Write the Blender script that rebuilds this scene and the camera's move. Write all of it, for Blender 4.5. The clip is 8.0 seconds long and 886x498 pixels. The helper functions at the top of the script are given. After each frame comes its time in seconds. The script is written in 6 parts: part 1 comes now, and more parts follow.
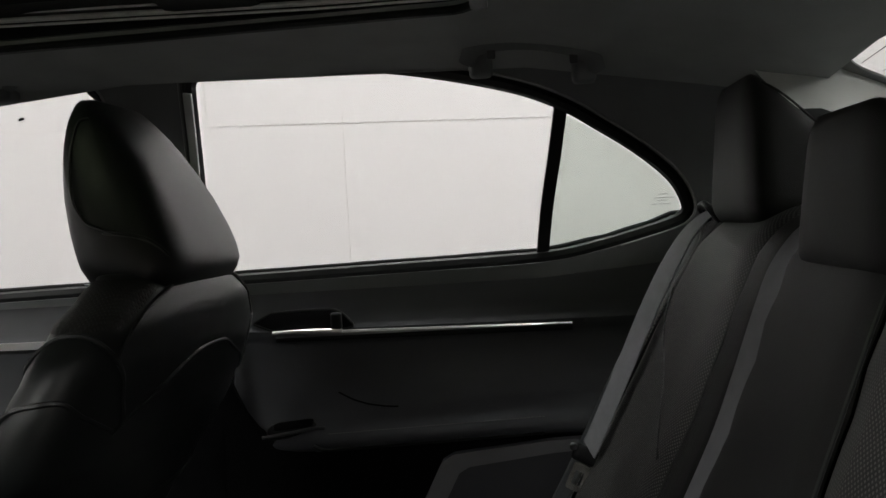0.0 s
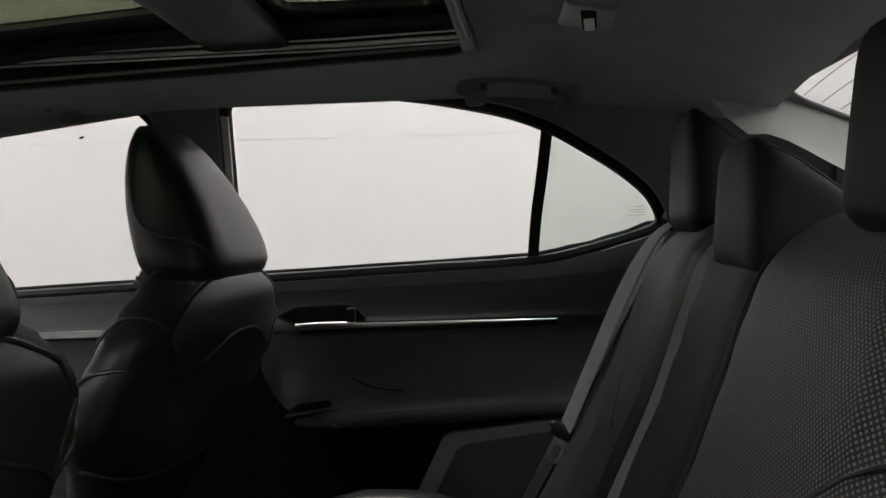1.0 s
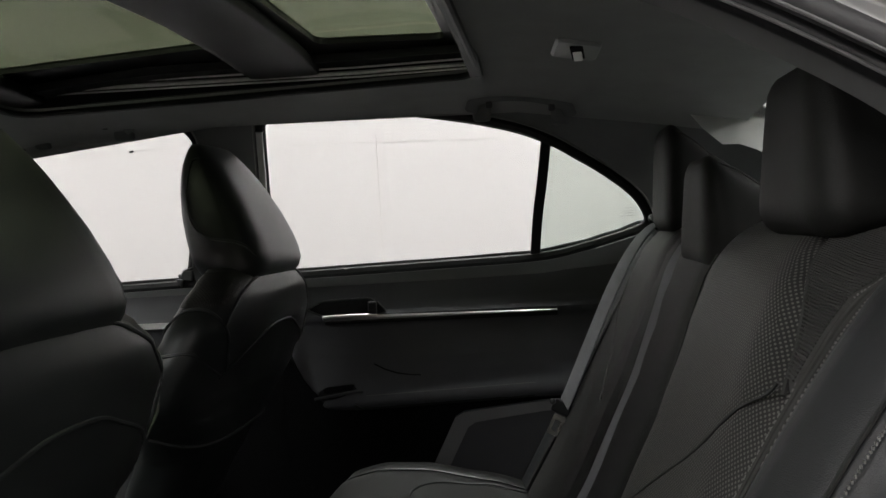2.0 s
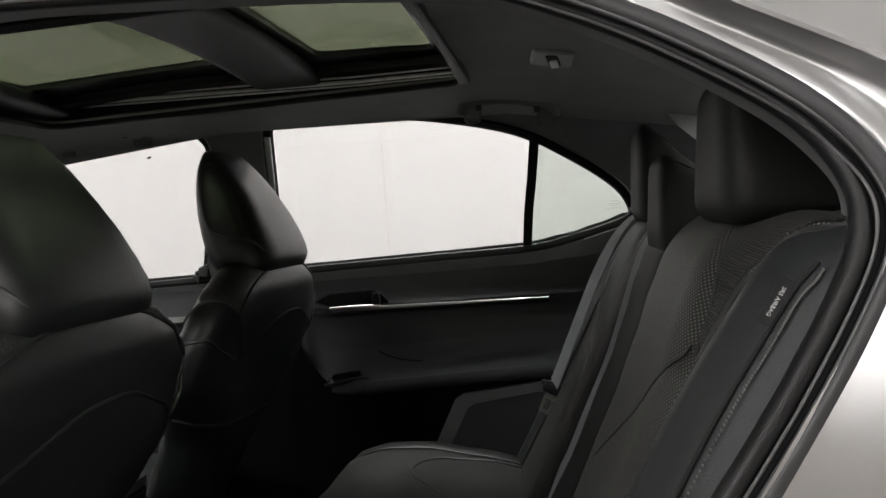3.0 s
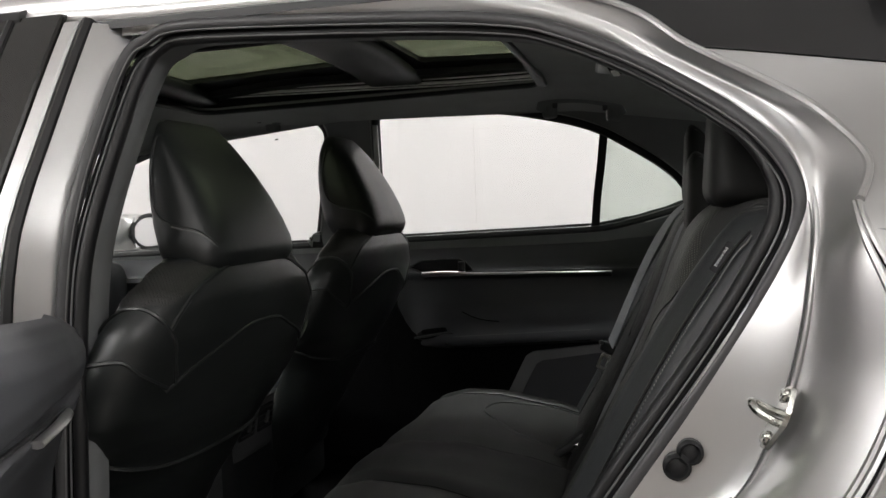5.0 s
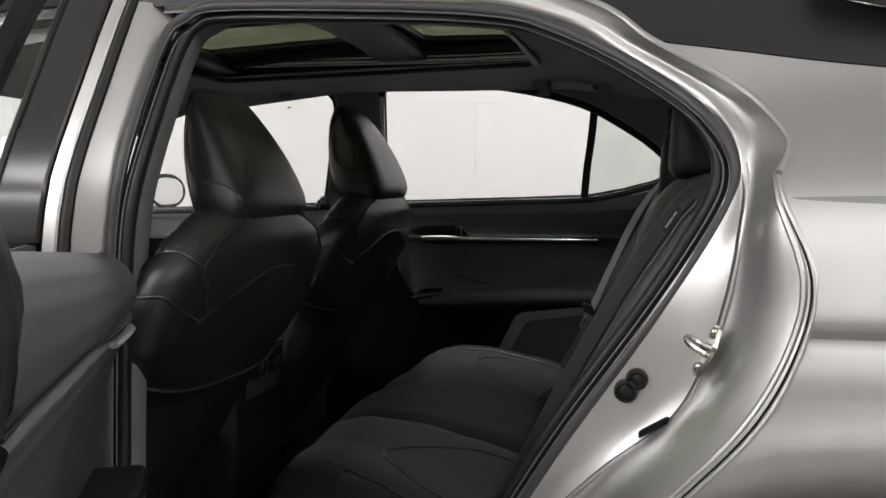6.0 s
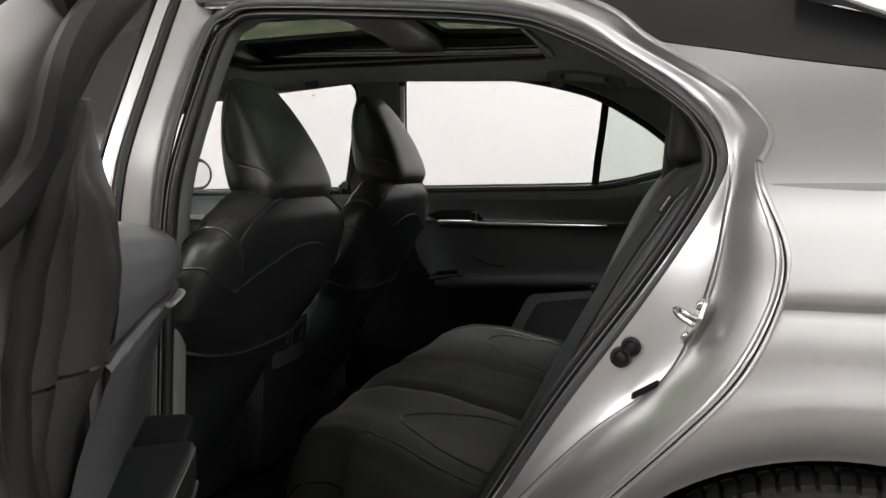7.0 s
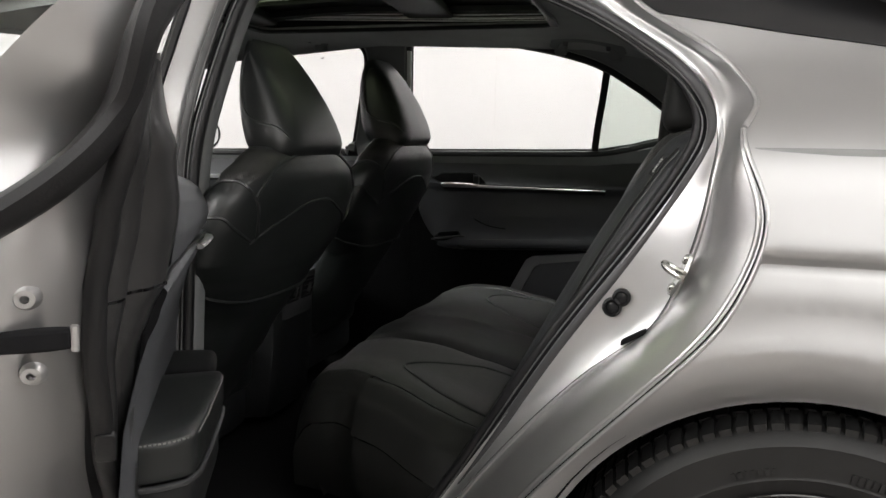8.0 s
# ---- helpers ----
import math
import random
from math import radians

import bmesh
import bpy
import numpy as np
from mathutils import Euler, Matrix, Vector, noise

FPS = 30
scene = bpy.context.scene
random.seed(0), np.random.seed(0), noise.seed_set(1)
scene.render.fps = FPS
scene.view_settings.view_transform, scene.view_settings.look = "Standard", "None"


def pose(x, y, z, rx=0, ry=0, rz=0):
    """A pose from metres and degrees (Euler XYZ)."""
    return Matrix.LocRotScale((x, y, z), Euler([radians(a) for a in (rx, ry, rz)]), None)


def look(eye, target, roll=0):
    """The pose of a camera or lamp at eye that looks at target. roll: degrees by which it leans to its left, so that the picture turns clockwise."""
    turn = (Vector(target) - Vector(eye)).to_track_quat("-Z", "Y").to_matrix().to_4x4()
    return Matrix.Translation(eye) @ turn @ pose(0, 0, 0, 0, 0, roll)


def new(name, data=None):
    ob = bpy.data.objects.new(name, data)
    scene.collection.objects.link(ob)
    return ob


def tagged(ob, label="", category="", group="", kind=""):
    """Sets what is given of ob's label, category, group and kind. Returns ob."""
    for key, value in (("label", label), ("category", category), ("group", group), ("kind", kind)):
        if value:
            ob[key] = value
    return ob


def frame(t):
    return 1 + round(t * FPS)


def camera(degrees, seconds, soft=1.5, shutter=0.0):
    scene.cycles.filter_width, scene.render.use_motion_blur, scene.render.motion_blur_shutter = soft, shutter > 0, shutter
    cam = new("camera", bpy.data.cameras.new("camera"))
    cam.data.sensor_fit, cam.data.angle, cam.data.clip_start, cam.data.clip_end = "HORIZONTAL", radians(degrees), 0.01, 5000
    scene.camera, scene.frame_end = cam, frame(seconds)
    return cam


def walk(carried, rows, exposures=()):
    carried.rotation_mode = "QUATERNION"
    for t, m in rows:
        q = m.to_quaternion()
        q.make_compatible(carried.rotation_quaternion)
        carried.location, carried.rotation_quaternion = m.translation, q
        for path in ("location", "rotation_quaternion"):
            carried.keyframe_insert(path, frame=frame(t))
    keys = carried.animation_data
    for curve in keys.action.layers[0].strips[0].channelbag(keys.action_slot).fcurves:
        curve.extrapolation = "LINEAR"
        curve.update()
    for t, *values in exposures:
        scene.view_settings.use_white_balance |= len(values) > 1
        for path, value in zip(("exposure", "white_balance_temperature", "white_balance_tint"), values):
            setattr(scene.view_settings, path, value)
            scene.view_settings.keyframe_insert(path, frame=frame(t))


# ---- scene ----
cam = camera(55.0, 8.0)
PATH = [
    (0, (0.094, -0.8, 1.082), (-0.072, 1.192, 1.016), -3.2),
    (0.5, (0.124, -0.893, 1.09), (-0.077, 1.096, 1.03), -3.2),
    (1, (0.153, -1.006, 1.079), (-0.065, 0.982, 1.034), -2.7),
    (1.5, (0.166, -1.097, 1.081), (-0.068, 0.889, 1.042), -2.7),
    (2.8, (0.203, -1.327, 1.096), (-0.05, 0.656, 1.022), -4.5),
    (3, (0.222, -1.332, 1.085), (-0.049, 0.649, 1.025), -4.4),
    (3.5, (0.232, -1.392, 1.079), (-0.057, 0.586, 1.01), -5.0),
    (4, (0.249, -1.475, 1.076), (-0.125, 0.489, 1.009), -4.5),
    (4.5, (0.273, -1.562, 1.075), (-0.187, 0.383, 1.003), -3.1),
    (4.7, (0.281, -1.599, 1.075), (-0.187, 0.344, 0.998), -2.9),
    (5.8, (0.354, -1.786, 1.053), (-0.148, 0.145, 0.916), -0.1),
    (6, (0.352, -1.821, 1.059), (-0.132, 0.113, 0.907), -0.5),
    (6.5, (0.371, -1.883, 1.059), (-0.134, 0.045, 0.893), -0.3),
    (7, (0.383, -1.934, 1.054), (-0.138, -0.012, 0.874), 0.2),
    (7.5, (0.388, -1.979, 1.051), (-0.13, -0.06, 0.826), 0.9),
    (8, (0.397, -2.025, 1.042), (-0.119, -0.109, 0.787), 1.4),
]
walk(cam, [(t, look(eye, target, roll)) for t, eye, target, roll in PATH],
     [(0.0, -0.04), (1.5, 0.08), (3.0, 0.22), (4.5, 0.22), (6.0, 0.21), (7.0, 0.38), (8.0, 0.47)])

import mathutils.geometry

# ---- world and lamps ----
world = bpy.data.worlds.new("studio_world")
scene.world = world
world.use_nodes = True
world.node_tree.nodes["Background"].inputs[0].default_value = (0.9, 0.95, 1.0, 1)
world.node_tree.nodes["Background"].inputs[1].default_value = 0.02
ROOM_X, ROOM_NEAR, ROOM_FAR, ROOM_H = 6.0, -7.5, 2.1, 3.1
LAMP_STRENGTH = 17.0


# ---- materials ----
def material(name, colour, rough=0.5, metal=0.0, coat=0.0, spec=0.5):
    m = bpy.data.materials.new(name)
    m.use_nodes = True
    b = m.node_tree.nodes["Principled BSDF"]
    b.inputs["Base Color"].default_value = (*colour, 1)
    b.inputs["Roughness"].default_value = rough
    b.inputs["Metallic"].default_value = metal
    b.inputs["Coat Weight"].default_value = coat
    b.inputs["Coat Roughness"].default_value = 0.28 if metal else 0.05
    b.inputs["Specular IOR Level"].default_value = spec
    return m


def vary(m, scale, amount, rough_amount=0.1, bump=0.0, bump_scale=400.0, kind="noise", detail=4.0):
    """Mottles colour and gloss at one scale and adds fine relief at another."""
    nt = m.node_tree
    b = nt.nodes["Principled BSDF"]
    co = nt.nodes.new("ShaderNodeTexCoord")
    n = nt.nodes.new("ShaderNodeTexNoise")
    n.inputs["Scale"].default_value = scale
    n.inputs["Detail"].default_value = detail
    nt.links.new(co.outputs["Object"], n.inputs["Vector"])
    base = b.inputs["Base Color"].default_value[:]
    mix = nt.nodes.new("ShaderNodeMix")
    mix.data_type = "RGBA"
    mix.inputs["A"].default_value = (*[c * (1 - amount) for c in base[:3]], 1)
    mix.inputs["B"].default_value = (*[min(1, c * (1 + amount)) for c in base[:3]], 1)
    nt.links.new(n.outputs["Fac"], mix.inputs["Factor"])
    nt.links.new(mix.outputs["Result"], b.inputs["Base Color"])
    r = b.inputs["Roughness"].default_value
    mr = nt.nodes.new("ShaderNodeMapRange")
    mr.inputs["To Min"].default_value = max(0.02, r - rough_amount)
    mr.inputs["To Max"].default_value = min(1, r + rough_amount)
    nt.links.new(n.outputs["Fac"], mr.inputs["Value"])
    nt.links.new(mr.outputs["Result"], b.inputs["Roughness"])
    if bump:
        if kind == "noise":
            t = nt.nodes.new("ShaderNodeTexNoise")
            t.inputs["Detail"].default_value = 3.0
            out = t.outputs["Fac"]
        else:
            t = nt.nodes.new("ShaderNodeTexVoronoi")
            out = t.outputs["Distance"]
        t.inputs["Scale"].default_value = bump_scale
        nt.links.new(co.outputs["Object"], t.inputs["Vector"])
        bp = nt.nodes.new("ShaderNodeBump")
        bp.inputs["Strength"].default_value = bump
        bp.inputs["Distance"].default_value = 0.0006
        nt.links.new(out, bp.inputs["Height"])
        nt.links.new(bp.outputs["Normal"], b.inputs["Normal"])
    return m


def perforated(name, colour, hole, pitch, rough=0.5, flat=False):
    """Leather or cloth with a regular field of small dots laid over the across (Y) and height (Z) directions."""
    m = material(name, colour, rough)
    nt = m.node_tree
    b = nt.nodes["Principled BSDF"]
    co = nt.nodes.new("ShaderNodeTexCoord")
    mp = nt.nodes.new("ShaderNodeMapping")
    mp.inputs["Rotation"].default_value = (0, 0, radians(45)) if flat else (radians(45), 0, 0)
    mp.inputs["Scale"].default_value = (1 / pitch, 1 / pitch, 0.0) if flat else (0.0, 1 / pitch, 1 / pitch)
    # the rows follow the slope of the seat back, so that they run on over its top
    sp, up, cb = nt.nodes.new("ShaderNodeSeparateXYZ"), nt.nodes.new("ShaderNodeMath"), nt.nodes.new("ShaderNodeCombineXYZ")
    up.operation = "MULTIPLY_ADD"
    up.inputs[1].default_value = 0.0 if flat else 0.62
    nt.links.new(co.outputs["Object"], sp.inputs["Vector"])
    nt.links.new(sp.outputs["X"], up.inputs[0])
    nt.links.new(sp.outputs["Z"], up.inputs[2])
    for a, b_in in ((sp.outputs["X"], "X"), (sp.outputs["Y"], "Y"), (up.outputs[0], "Z")):
        nt.links.new(a, cb.inputs[b_in])
    nt.links.new(cb.outputs["Vector"], mp.inputs["Vector"])
    v = nt.nodes.new("ShaderNodeTexVoronoi")
    v.inputs["Randomness"].default_value = 0.0
    v.inputs["Scale"].default_value = 1.0
    nt.links.new(mp.outputs["Vector"], v.inputs["Vector"])
    cr = nt.nodes.new("ShaderNodeMapRange")
    cr.inputs["From Min"].default_value = 0.22
    cr.inputs["From Max"].default_value = 0.34
    nt.links.new(v.outputs["Distance"], cr.inputs["Value"])
    mix = nt.nodes.new("ShaderNodeMix")
    mix.data_type = "RGBA"
    mix.inputs["A"].default_value = (*hole, 1)
    mix.inputs["B"].default_value = (*colour, 1)
    nt.links.new(cr.outputs["Result"], mix.inputs["Factor"])
    nt.links.new(mix.outputs["Result"], b.inputs["Base Color"])
    bp = nt.nodes.new("ShaderNodeBump")
    bp.inputs["Strength"].default_value = 0.6
    bp.inputs["Distance"].default_value = 0.0008
    nt.links.new(cr.outputs["Result"], bp.inputs["Height"])
    nt.links.new(bp.outputs["Normal"], b.inputs["Normal"])
    return m


def glass(name, tint, gloss=1.0):
    """A thin pane: clear with a tint, and mirrored by Fresnel."""
    m = bpy.data.materials.new(name)
    m.use_nodes = True
    nt = m.node_tree
    nt.nodes.clear()
    out = nt.nodes.new("ShaderNodeOutputMaterial")
    tr = nt.nodes.new("ShaderNodeBsdfTransparent")
    tr.inputs["Color"].default_value = (*tint, 1)
    gl = nt.nodes.new("ShaderNodeBsdfGlossy")
    gl.inputs["Roughness"].default_value = 0.02
    gl.inputs["Color"].default_value = (gloss, gloss, gloss, 1)
    lw = nt.nodes.new("ShaderNodeLayerWeight")
    lw.inputs["Blend"].default_value = 0.5
    pw = nt.nodes.new("ShaderNodeMath")
    pw.operation = "POWER"
    pw.inputs[1].default_value = 5.0
    nt.links.new(lw.outputs["Facing"], pw.inputs[0])
    fr = nt.nodes.new("ShaderNodeMath")
    fr.operation = "MULTIPLY_ADD"
    fr.inputs[1].default_value = 0.9
    fr.inputs[2].default_value = 0.035
    nt.links.new(pw.outputs[0], fr.inputs[0])
    mx = nt.nodes.new("ShaderNodeMixShader")
    nt.links.new(fr.outputs[0], mx.inputs["Fac"])
    nt.links.new(tr.outputs["BSDF"], mx.inputs[1])
    nt.links.new(gl.outputs["BSDF"], mx.inputs[2])
    nt.links.new(mx.outputs["Shader"], out.inputs["Surface"])
    return m


LEATHER = vary(material("black_leather", (0.0125, 0.0142, 0.0142), 0.37, spec=0.48), 9, 0.25, 0.06, 0.16, 1500, "voronoi")
LEATHER_MATT = vary(material("matt_black_leather", (0.0115, 0.0118, 0.0112), 0.58, spec=0.22), 9, 0.3, 0.06, 0.35, 900, "voronoi")
LEATHER_SEAM = vary(material("leather_piping", (0.015, 0.0165, 0.0165), 0.36), 20, 0.2)
LEATHER_SATIN = vary(material("satin_black_leather", (0.021, 0.0225, 0.0245), 0.46, spec=0.4), 9, 0.25, 0.06, 0.25, 1100, "voronoi")
STITCH = material("grey_thread", (0.16, 0.16, 0.155), 0.8)
PERF = perforated("perforated_leather", (0.0105, 0.0105, 0.0102), (0.12, 0.118, 0.110), 0.0043, 0.55)
PERF_FLAT = perforated("perforated_cushion_leather", (0.0115, 0.0112, 0.0106), (0.019, 0.0185, 0.0175), 0.0042, 0.6, True)
RIBBED = vary(material("ribbed_cloth", (0.034, 0.034, 0.033), 0.75), 30, 0.3, 0.05, 0.5, 600)
PLASTIC = vary(material("black_grained_plastic", (0.009, 0.0096, 0.0105), 0.48, spec=0.30), 12, 0.2, 0.05, 0.3, 1100, "voronoi")
PLASTIC_GREY = vary(material("dark_grey_plastic", (0.045, 0.046, 0.048), 0.55), 12, 0.15, 0.05, 0.3, 1100, "voronoi")
DOOR_TRIM = vary(material("soft_dark_door_trim", (0.060, 0.062, 0.070), 0.5), 12, 0.15, 0.05, 0.3, 1100, "voronoi")
DOOR_EDGE = vary(material("black_moulded_door_edge", (0.022, 0.022, 0.023), 0.33), 12, 0.15, 0.05, 0.12, 1800)
C_TRIM = vary(material("grey_rear_pillar_trim", (0.52, 0.535, 0.52), 0.8, spec=0.3), 14, 0.12, 0.03, 0.3, 1500)
HEADLINER = vary(material("dark_headliner_cloth", (0.265, 0.272, 0.268), 0.95, spec=0.2), 14, 0.15, 0.03, 0.4, 1500)
PILLAR = vary(material("dark_pillar_trim", (0.150, 0.156, 0.157), 0.8, spec=0.3), 14, 0.15, 0.03, 0.3, 1500)
# carpet, and near-black for shade on the far door's lower panel and pillar
CARPET_AND_SHADE = vary(material("black_carpet_and_shade", (0.006, 0.006, 0.0065), 0.98, spec=0.1), 40, 0.4, 0.02, 0.8, 700)
WEBBING = vary(material("grey_seat_belt_webbing", (0.17, 0.173, 0.185), 0.7), 60, 0.2, 0.05, 0.4, 1800)
CHROME = material("satin_chrome", (0.82, 0.82, 0.82), 0.34, 0.95)
ALUMINIUM = vary(material("brushed_aluminium", (0.80, 0.81, 0.78), 0.35, 0.45), 60, 0.25, 0.1)
STEEL = vary(material("zinc_steel", (0.50, 0.50, 0.47), 0.22, 1.0), 60, 0.3, 0.08)
SILVER = vary(material("silver_metallic_paint", (0.455, 0.455, 0.455), 0.42, 0.85, 0.25), 6, 0.03, 0.03, 0.05, 2500)
POCKET = vary(material("grey_pocket_trim", (0.19, 0.19, 0.20), 0.6), 12, 0.15, 0.05, 0.3, 1100, "voronoi")
JAMB = vary(material("silver_jamb_paint", (0.52, 0.52, 0.52), 0.36, 0.85, 0.3), 8, 0.05, 0.04)
BLACK_PAINT = vary(material("black_gloss_paint", (0.014, 0.014, 0.015), 0.30, 0.0, 0.25, 0.4), 5, 0.1, 0.04)
APPLIQUE = vary(material("black_pillar_applique", (0.02, 0.02, 0.02), 0.18), 5, 0.1, 0.04)
RUBBER = vary(material("black_rubber_seal", (0.009, 0.009, 0.010), 0.48, spec=0.4), 30, 0.3, 0.08, 0.3, 500)
TYRE = vary(material("tyre_rubber", (0.007, 0.007, 0.007), 0.5), 25, 0.35, 0.08, 0.4, 300)
RIM = vary(material("gloss_black_alloy", (0.010, 0.010, 0.011), 0.16, 0.0, 0.6), 20, 0.15, 0.04)
UNDER = vary(material("black_liner_and_shade", (0.008, 0.008, 0.009), 0.9, spec=0.2), 30, 0.3)
GLASS = glass("clear_window_glass", (0.97, 0.985, 0.975))
GLASS_Q = glass("tinted_quarter_glass", (0.87, 0.905, 0.875))
GLASS_SUN = glass("green_tinted_roof_glass", (0.385, 0.42, 0.335), 0.10)
PRINT = material("grey_glass_print", (0.16, 0.16, 0.16), 0.6)
TAG = material("black_woven_tag", (0.008, 0.008, 0.009), 0.8)
WHITE_INK = material("white_ink", (0.7, 0.7, 0.7), 0.7)
LAMP_BODY = vary(material("grey_lamp_plastic", (0.24, 0.245, 0.24), 0.4), 15, 0.1)
LENS = material("frosted_lamp_lens", (0.75, 0.75, 0.72), 0.3)
WALL = vary(material("off_white_studio_wall", (0.735, 0.708, 0.719), 0.85, spec=0.2), 1.3, 0.03, 0.03, 0.05, 60)
BEIGE = vary(material("beige_studio_wall", (0.18, 0.155, 0.13), 0.85, spec=0.2), 1.3, 0.06, 0.03, 0.05, 60)
DRAPE = vary(material("brown_end_wall", (0.15, 0.132, 0.12), 0.9, spec=0.2), 1.3, 0.15, 0.03, 0.2, 60)
CEIL = vary(material("pale_studio_ceiling", (0.80, 0.80, 0.785), 0.9, spec=0.2), 1.2, 0.05, 0.03)
FLOOR = vary(material("grey_brown_studio_floor", (0.24, 0.225, 0.21), 0.5), 2.2, 0.15, 0.08, 0.2, 60)
GLOW = bpy.data.materials.new("lamp_diffuser")
GLOW.use_nodes = True
GLOW.node_tree.nodes["Principled BSDF"].inputs["Emission Color"].default_value = (1.0, 0.982, 0.962, 1)
GLOW.node_tree.nodes["Principled BSDF"].inputs["Emission Strength"].default_value = LAMP_STRENGTH
# glow of the added panels: soft ones for fill, a dim one for reflections
GLOW_SOFT = GLOW.copy()
GLOW_SOFT.name = "large_unseen_diffuser"
GLOW_DIM = GLOW.copy()
GLOW_DIM.name = "dim_reflection_panel"
GLOW_DIM.node_tree.nodes["Principled BSDF"].inputs["Emission Strength"].default_value = 1.9
GLOW_SOFT.node_tree.nodes["Principled BSDF"].inputs["Emission Strength"].default_value = 10.8


# ---- shape helpers ----
SHIFT = [Vector((0, 0, 0))]


def true(p):
    """From the cabin's drawing units to metres."""
    return Vector((0.90 * p[0] + 0.039, 1.085 * p[1] - 0.07, 0.901 * p[2] + 0.118))


def part(name, bm, mat, parent=None, label="", smooth=True, raw=False, crease=38):
    """Links a bmesh as one mesh object under a thing or a part; raw: it is drawn in metres already."""
    if not raw:
        for v in bm.verts:
            v.co = true(v.co + SHIFT[0])
    bmesh.ops.recalc_face_normals(bm, faces=bm.faces)
    me = bpy.data.meshes.new(name)
    bm.to_mesh(me)
    bm.free()
    for p in me.polygons:
        p.use_smooth = smooth
    me.materials.append(mat)
    ob = new(name, me)
    if smooth:
        me.set_sharp_from_angle(angle=radians(crease))
    if parent is not None:
        ob.parent = parent
    if label:
        ob["label"] = label
    return ob


def thing(name, label, category, group="", kind=""):
    return tagged(new(name), label, category, group, kind)


def curve(pts, n=10, closed=False):
    """Catmull-Rom points through pts, n steps to each span."""
    p = [Vector(q) for q in pts]
    m = len(p)
    out = []
    for i in range(m if closed else m - 1):
        a, b, c, d = ((p[(i - 1) % m], p[i], p[(i + 1) % m], p[(i + 2) % m]) if closed else
                      (p[max(i - 1, 0)], p[i], p[i + 1], p[min(i + 2, m - 1)]))
        for k in range(n):
            t = k / n
            out.append(0.5 * (2 * b + (c - a) * t + (2 * a - 5 * b + 4 * c - d) * t * t + (3 * b - a - 3 * c + d) * t ** 3))
    if not closed:
        out.append(p[-1])
    return out


def lerp(x, table):
    """Smooth look-up in rows of (x, y)."""
    if x <= table[0][0]:
        return table[0][1]
    for (a, u), (b, v) in zip(table, table[1:]):
        if x <= b:
            t = (x - a) / (b - a)
            return u + (v - u) * t * t * (3 - 2 * t) * 0.5 + (v - u) * t * 0.5
    return table[-1][1]


def loft(bm, rows, close_v=False, close_u=False, caps=False):
    vs = [[bm.verts.new(p) for p in r] for r in rows]
    nr, nc = len(vs), len(vs[0])
    for i in range(nr if close_u else nr - 1):
        for j in range(nc if close_v else nc - 1):
            q = (vs[i][j], vs[i][(j + 1) % nc], vs[(i + 1) % nr][(j + 1) % nc], vs[(i + 1) % nr][j])
            bm.faces.new(q)
    if caps:
        bm.faces.new(vs[0])
        bm.faces.new(vs[-1])
    return bm


def sweep(path, profile, side, closed=False, bm=None):
    """Carries a closed profile of (out, up) along a path. side: a fixed direction, or one for each point, towards which 'out' leans."""
    bm = bm or bmesh.new()
    rows, m = [], len(path)
    for i, p in enumerate(path):
        p = Vector(p)
        a, b = (path[(i - 1) % m], path[(i + 1) % m]) if closed else (path[max(i - 1, 0)], path[min(i + 1, m - 1)])
        tan = (Vector(b) - Vector(a)).normalized()
        s = Vector(side[i] if isinstance(side, list) else side)
        s = (s - tan * s.dot(tan)).normalized()
        u = tan.cross(s)
        rows.append([p + s * o + u * v for o, v in profile])
    return loft(bm, rows, close_v=True, close_u=closed, caps=not closed)


def ring(r, n=8, ry=None):
    return [(r * math.cos(2 * math.pi * k / n), (ry or r) * math.sin(2 * math.pi * k / n)) for k in range(n)]


def tube(path, r, side=(0, 1, 0.01), closed=False, n=8, ry=None, bm=None):
    return sweep(path, ring(r, n, ry), side, closed, bm)


def soft_box(size, r, seg=8, warp=None, bm=None):
    """A box with rounded edges, centred on the origin, each point then carried by warp."""
    bm = bm or bmesh.new()
    tmp = bmesh.new()
    bmesh.ops.create_cube(tmp, size=2.0)
    bmesh.ops.subdivide_edges(tmp, edges=tmp.edges[:], cuts=seg, use_grid_fill=True)
    half_size = [d / 2 for d in size]
    rr = min(r, *half_size)
    seen = {}
    for v in tmp.verts:
        # crowd the grid towards the edges, where the rounding is
        q = [math.copysign(abs(c) ** 0.7, c) * h for c, h in zip(v.co, half_size)]
        core = [max(-(h - rr), min(h - rr, c)) for c, h in zip(q, half_size)]
        d = Vector([a - b for a, b in zip(q, core)])
        if d.length > 1e-9:
            # the square corner is drawn in to the round one
            far = max(abs(x) for x in d)
            d = d.normalized() * far
        p = Vector(core) + d
        seen[v] = bm.verts.new(warp(p) if warp else p)
    for f in tmp.faces:
        bm.faces.new([seen[v] for v in f.verts])
    tmp.free()
    return bm


def box(bm, lo, hi, warp=None):
    vs = [bm.verts.new((x, y, z)) for x in (lo[0], hi[0]) for y in (lo[1], hi[1]) for z in (lo[2], hi[2])]
    for q in ((0, 1, 3, 2), (4, 6, 7, 5), (0, 4, 5, 1), (2, 3, 7, 6), (0, 2, 6, 4), (1, 5, 7, 3)):
        bm.faces.new([vs[k] for k in q])
    if warp:
        for v in vs:
            v.co = warp(v.co)
    return bm


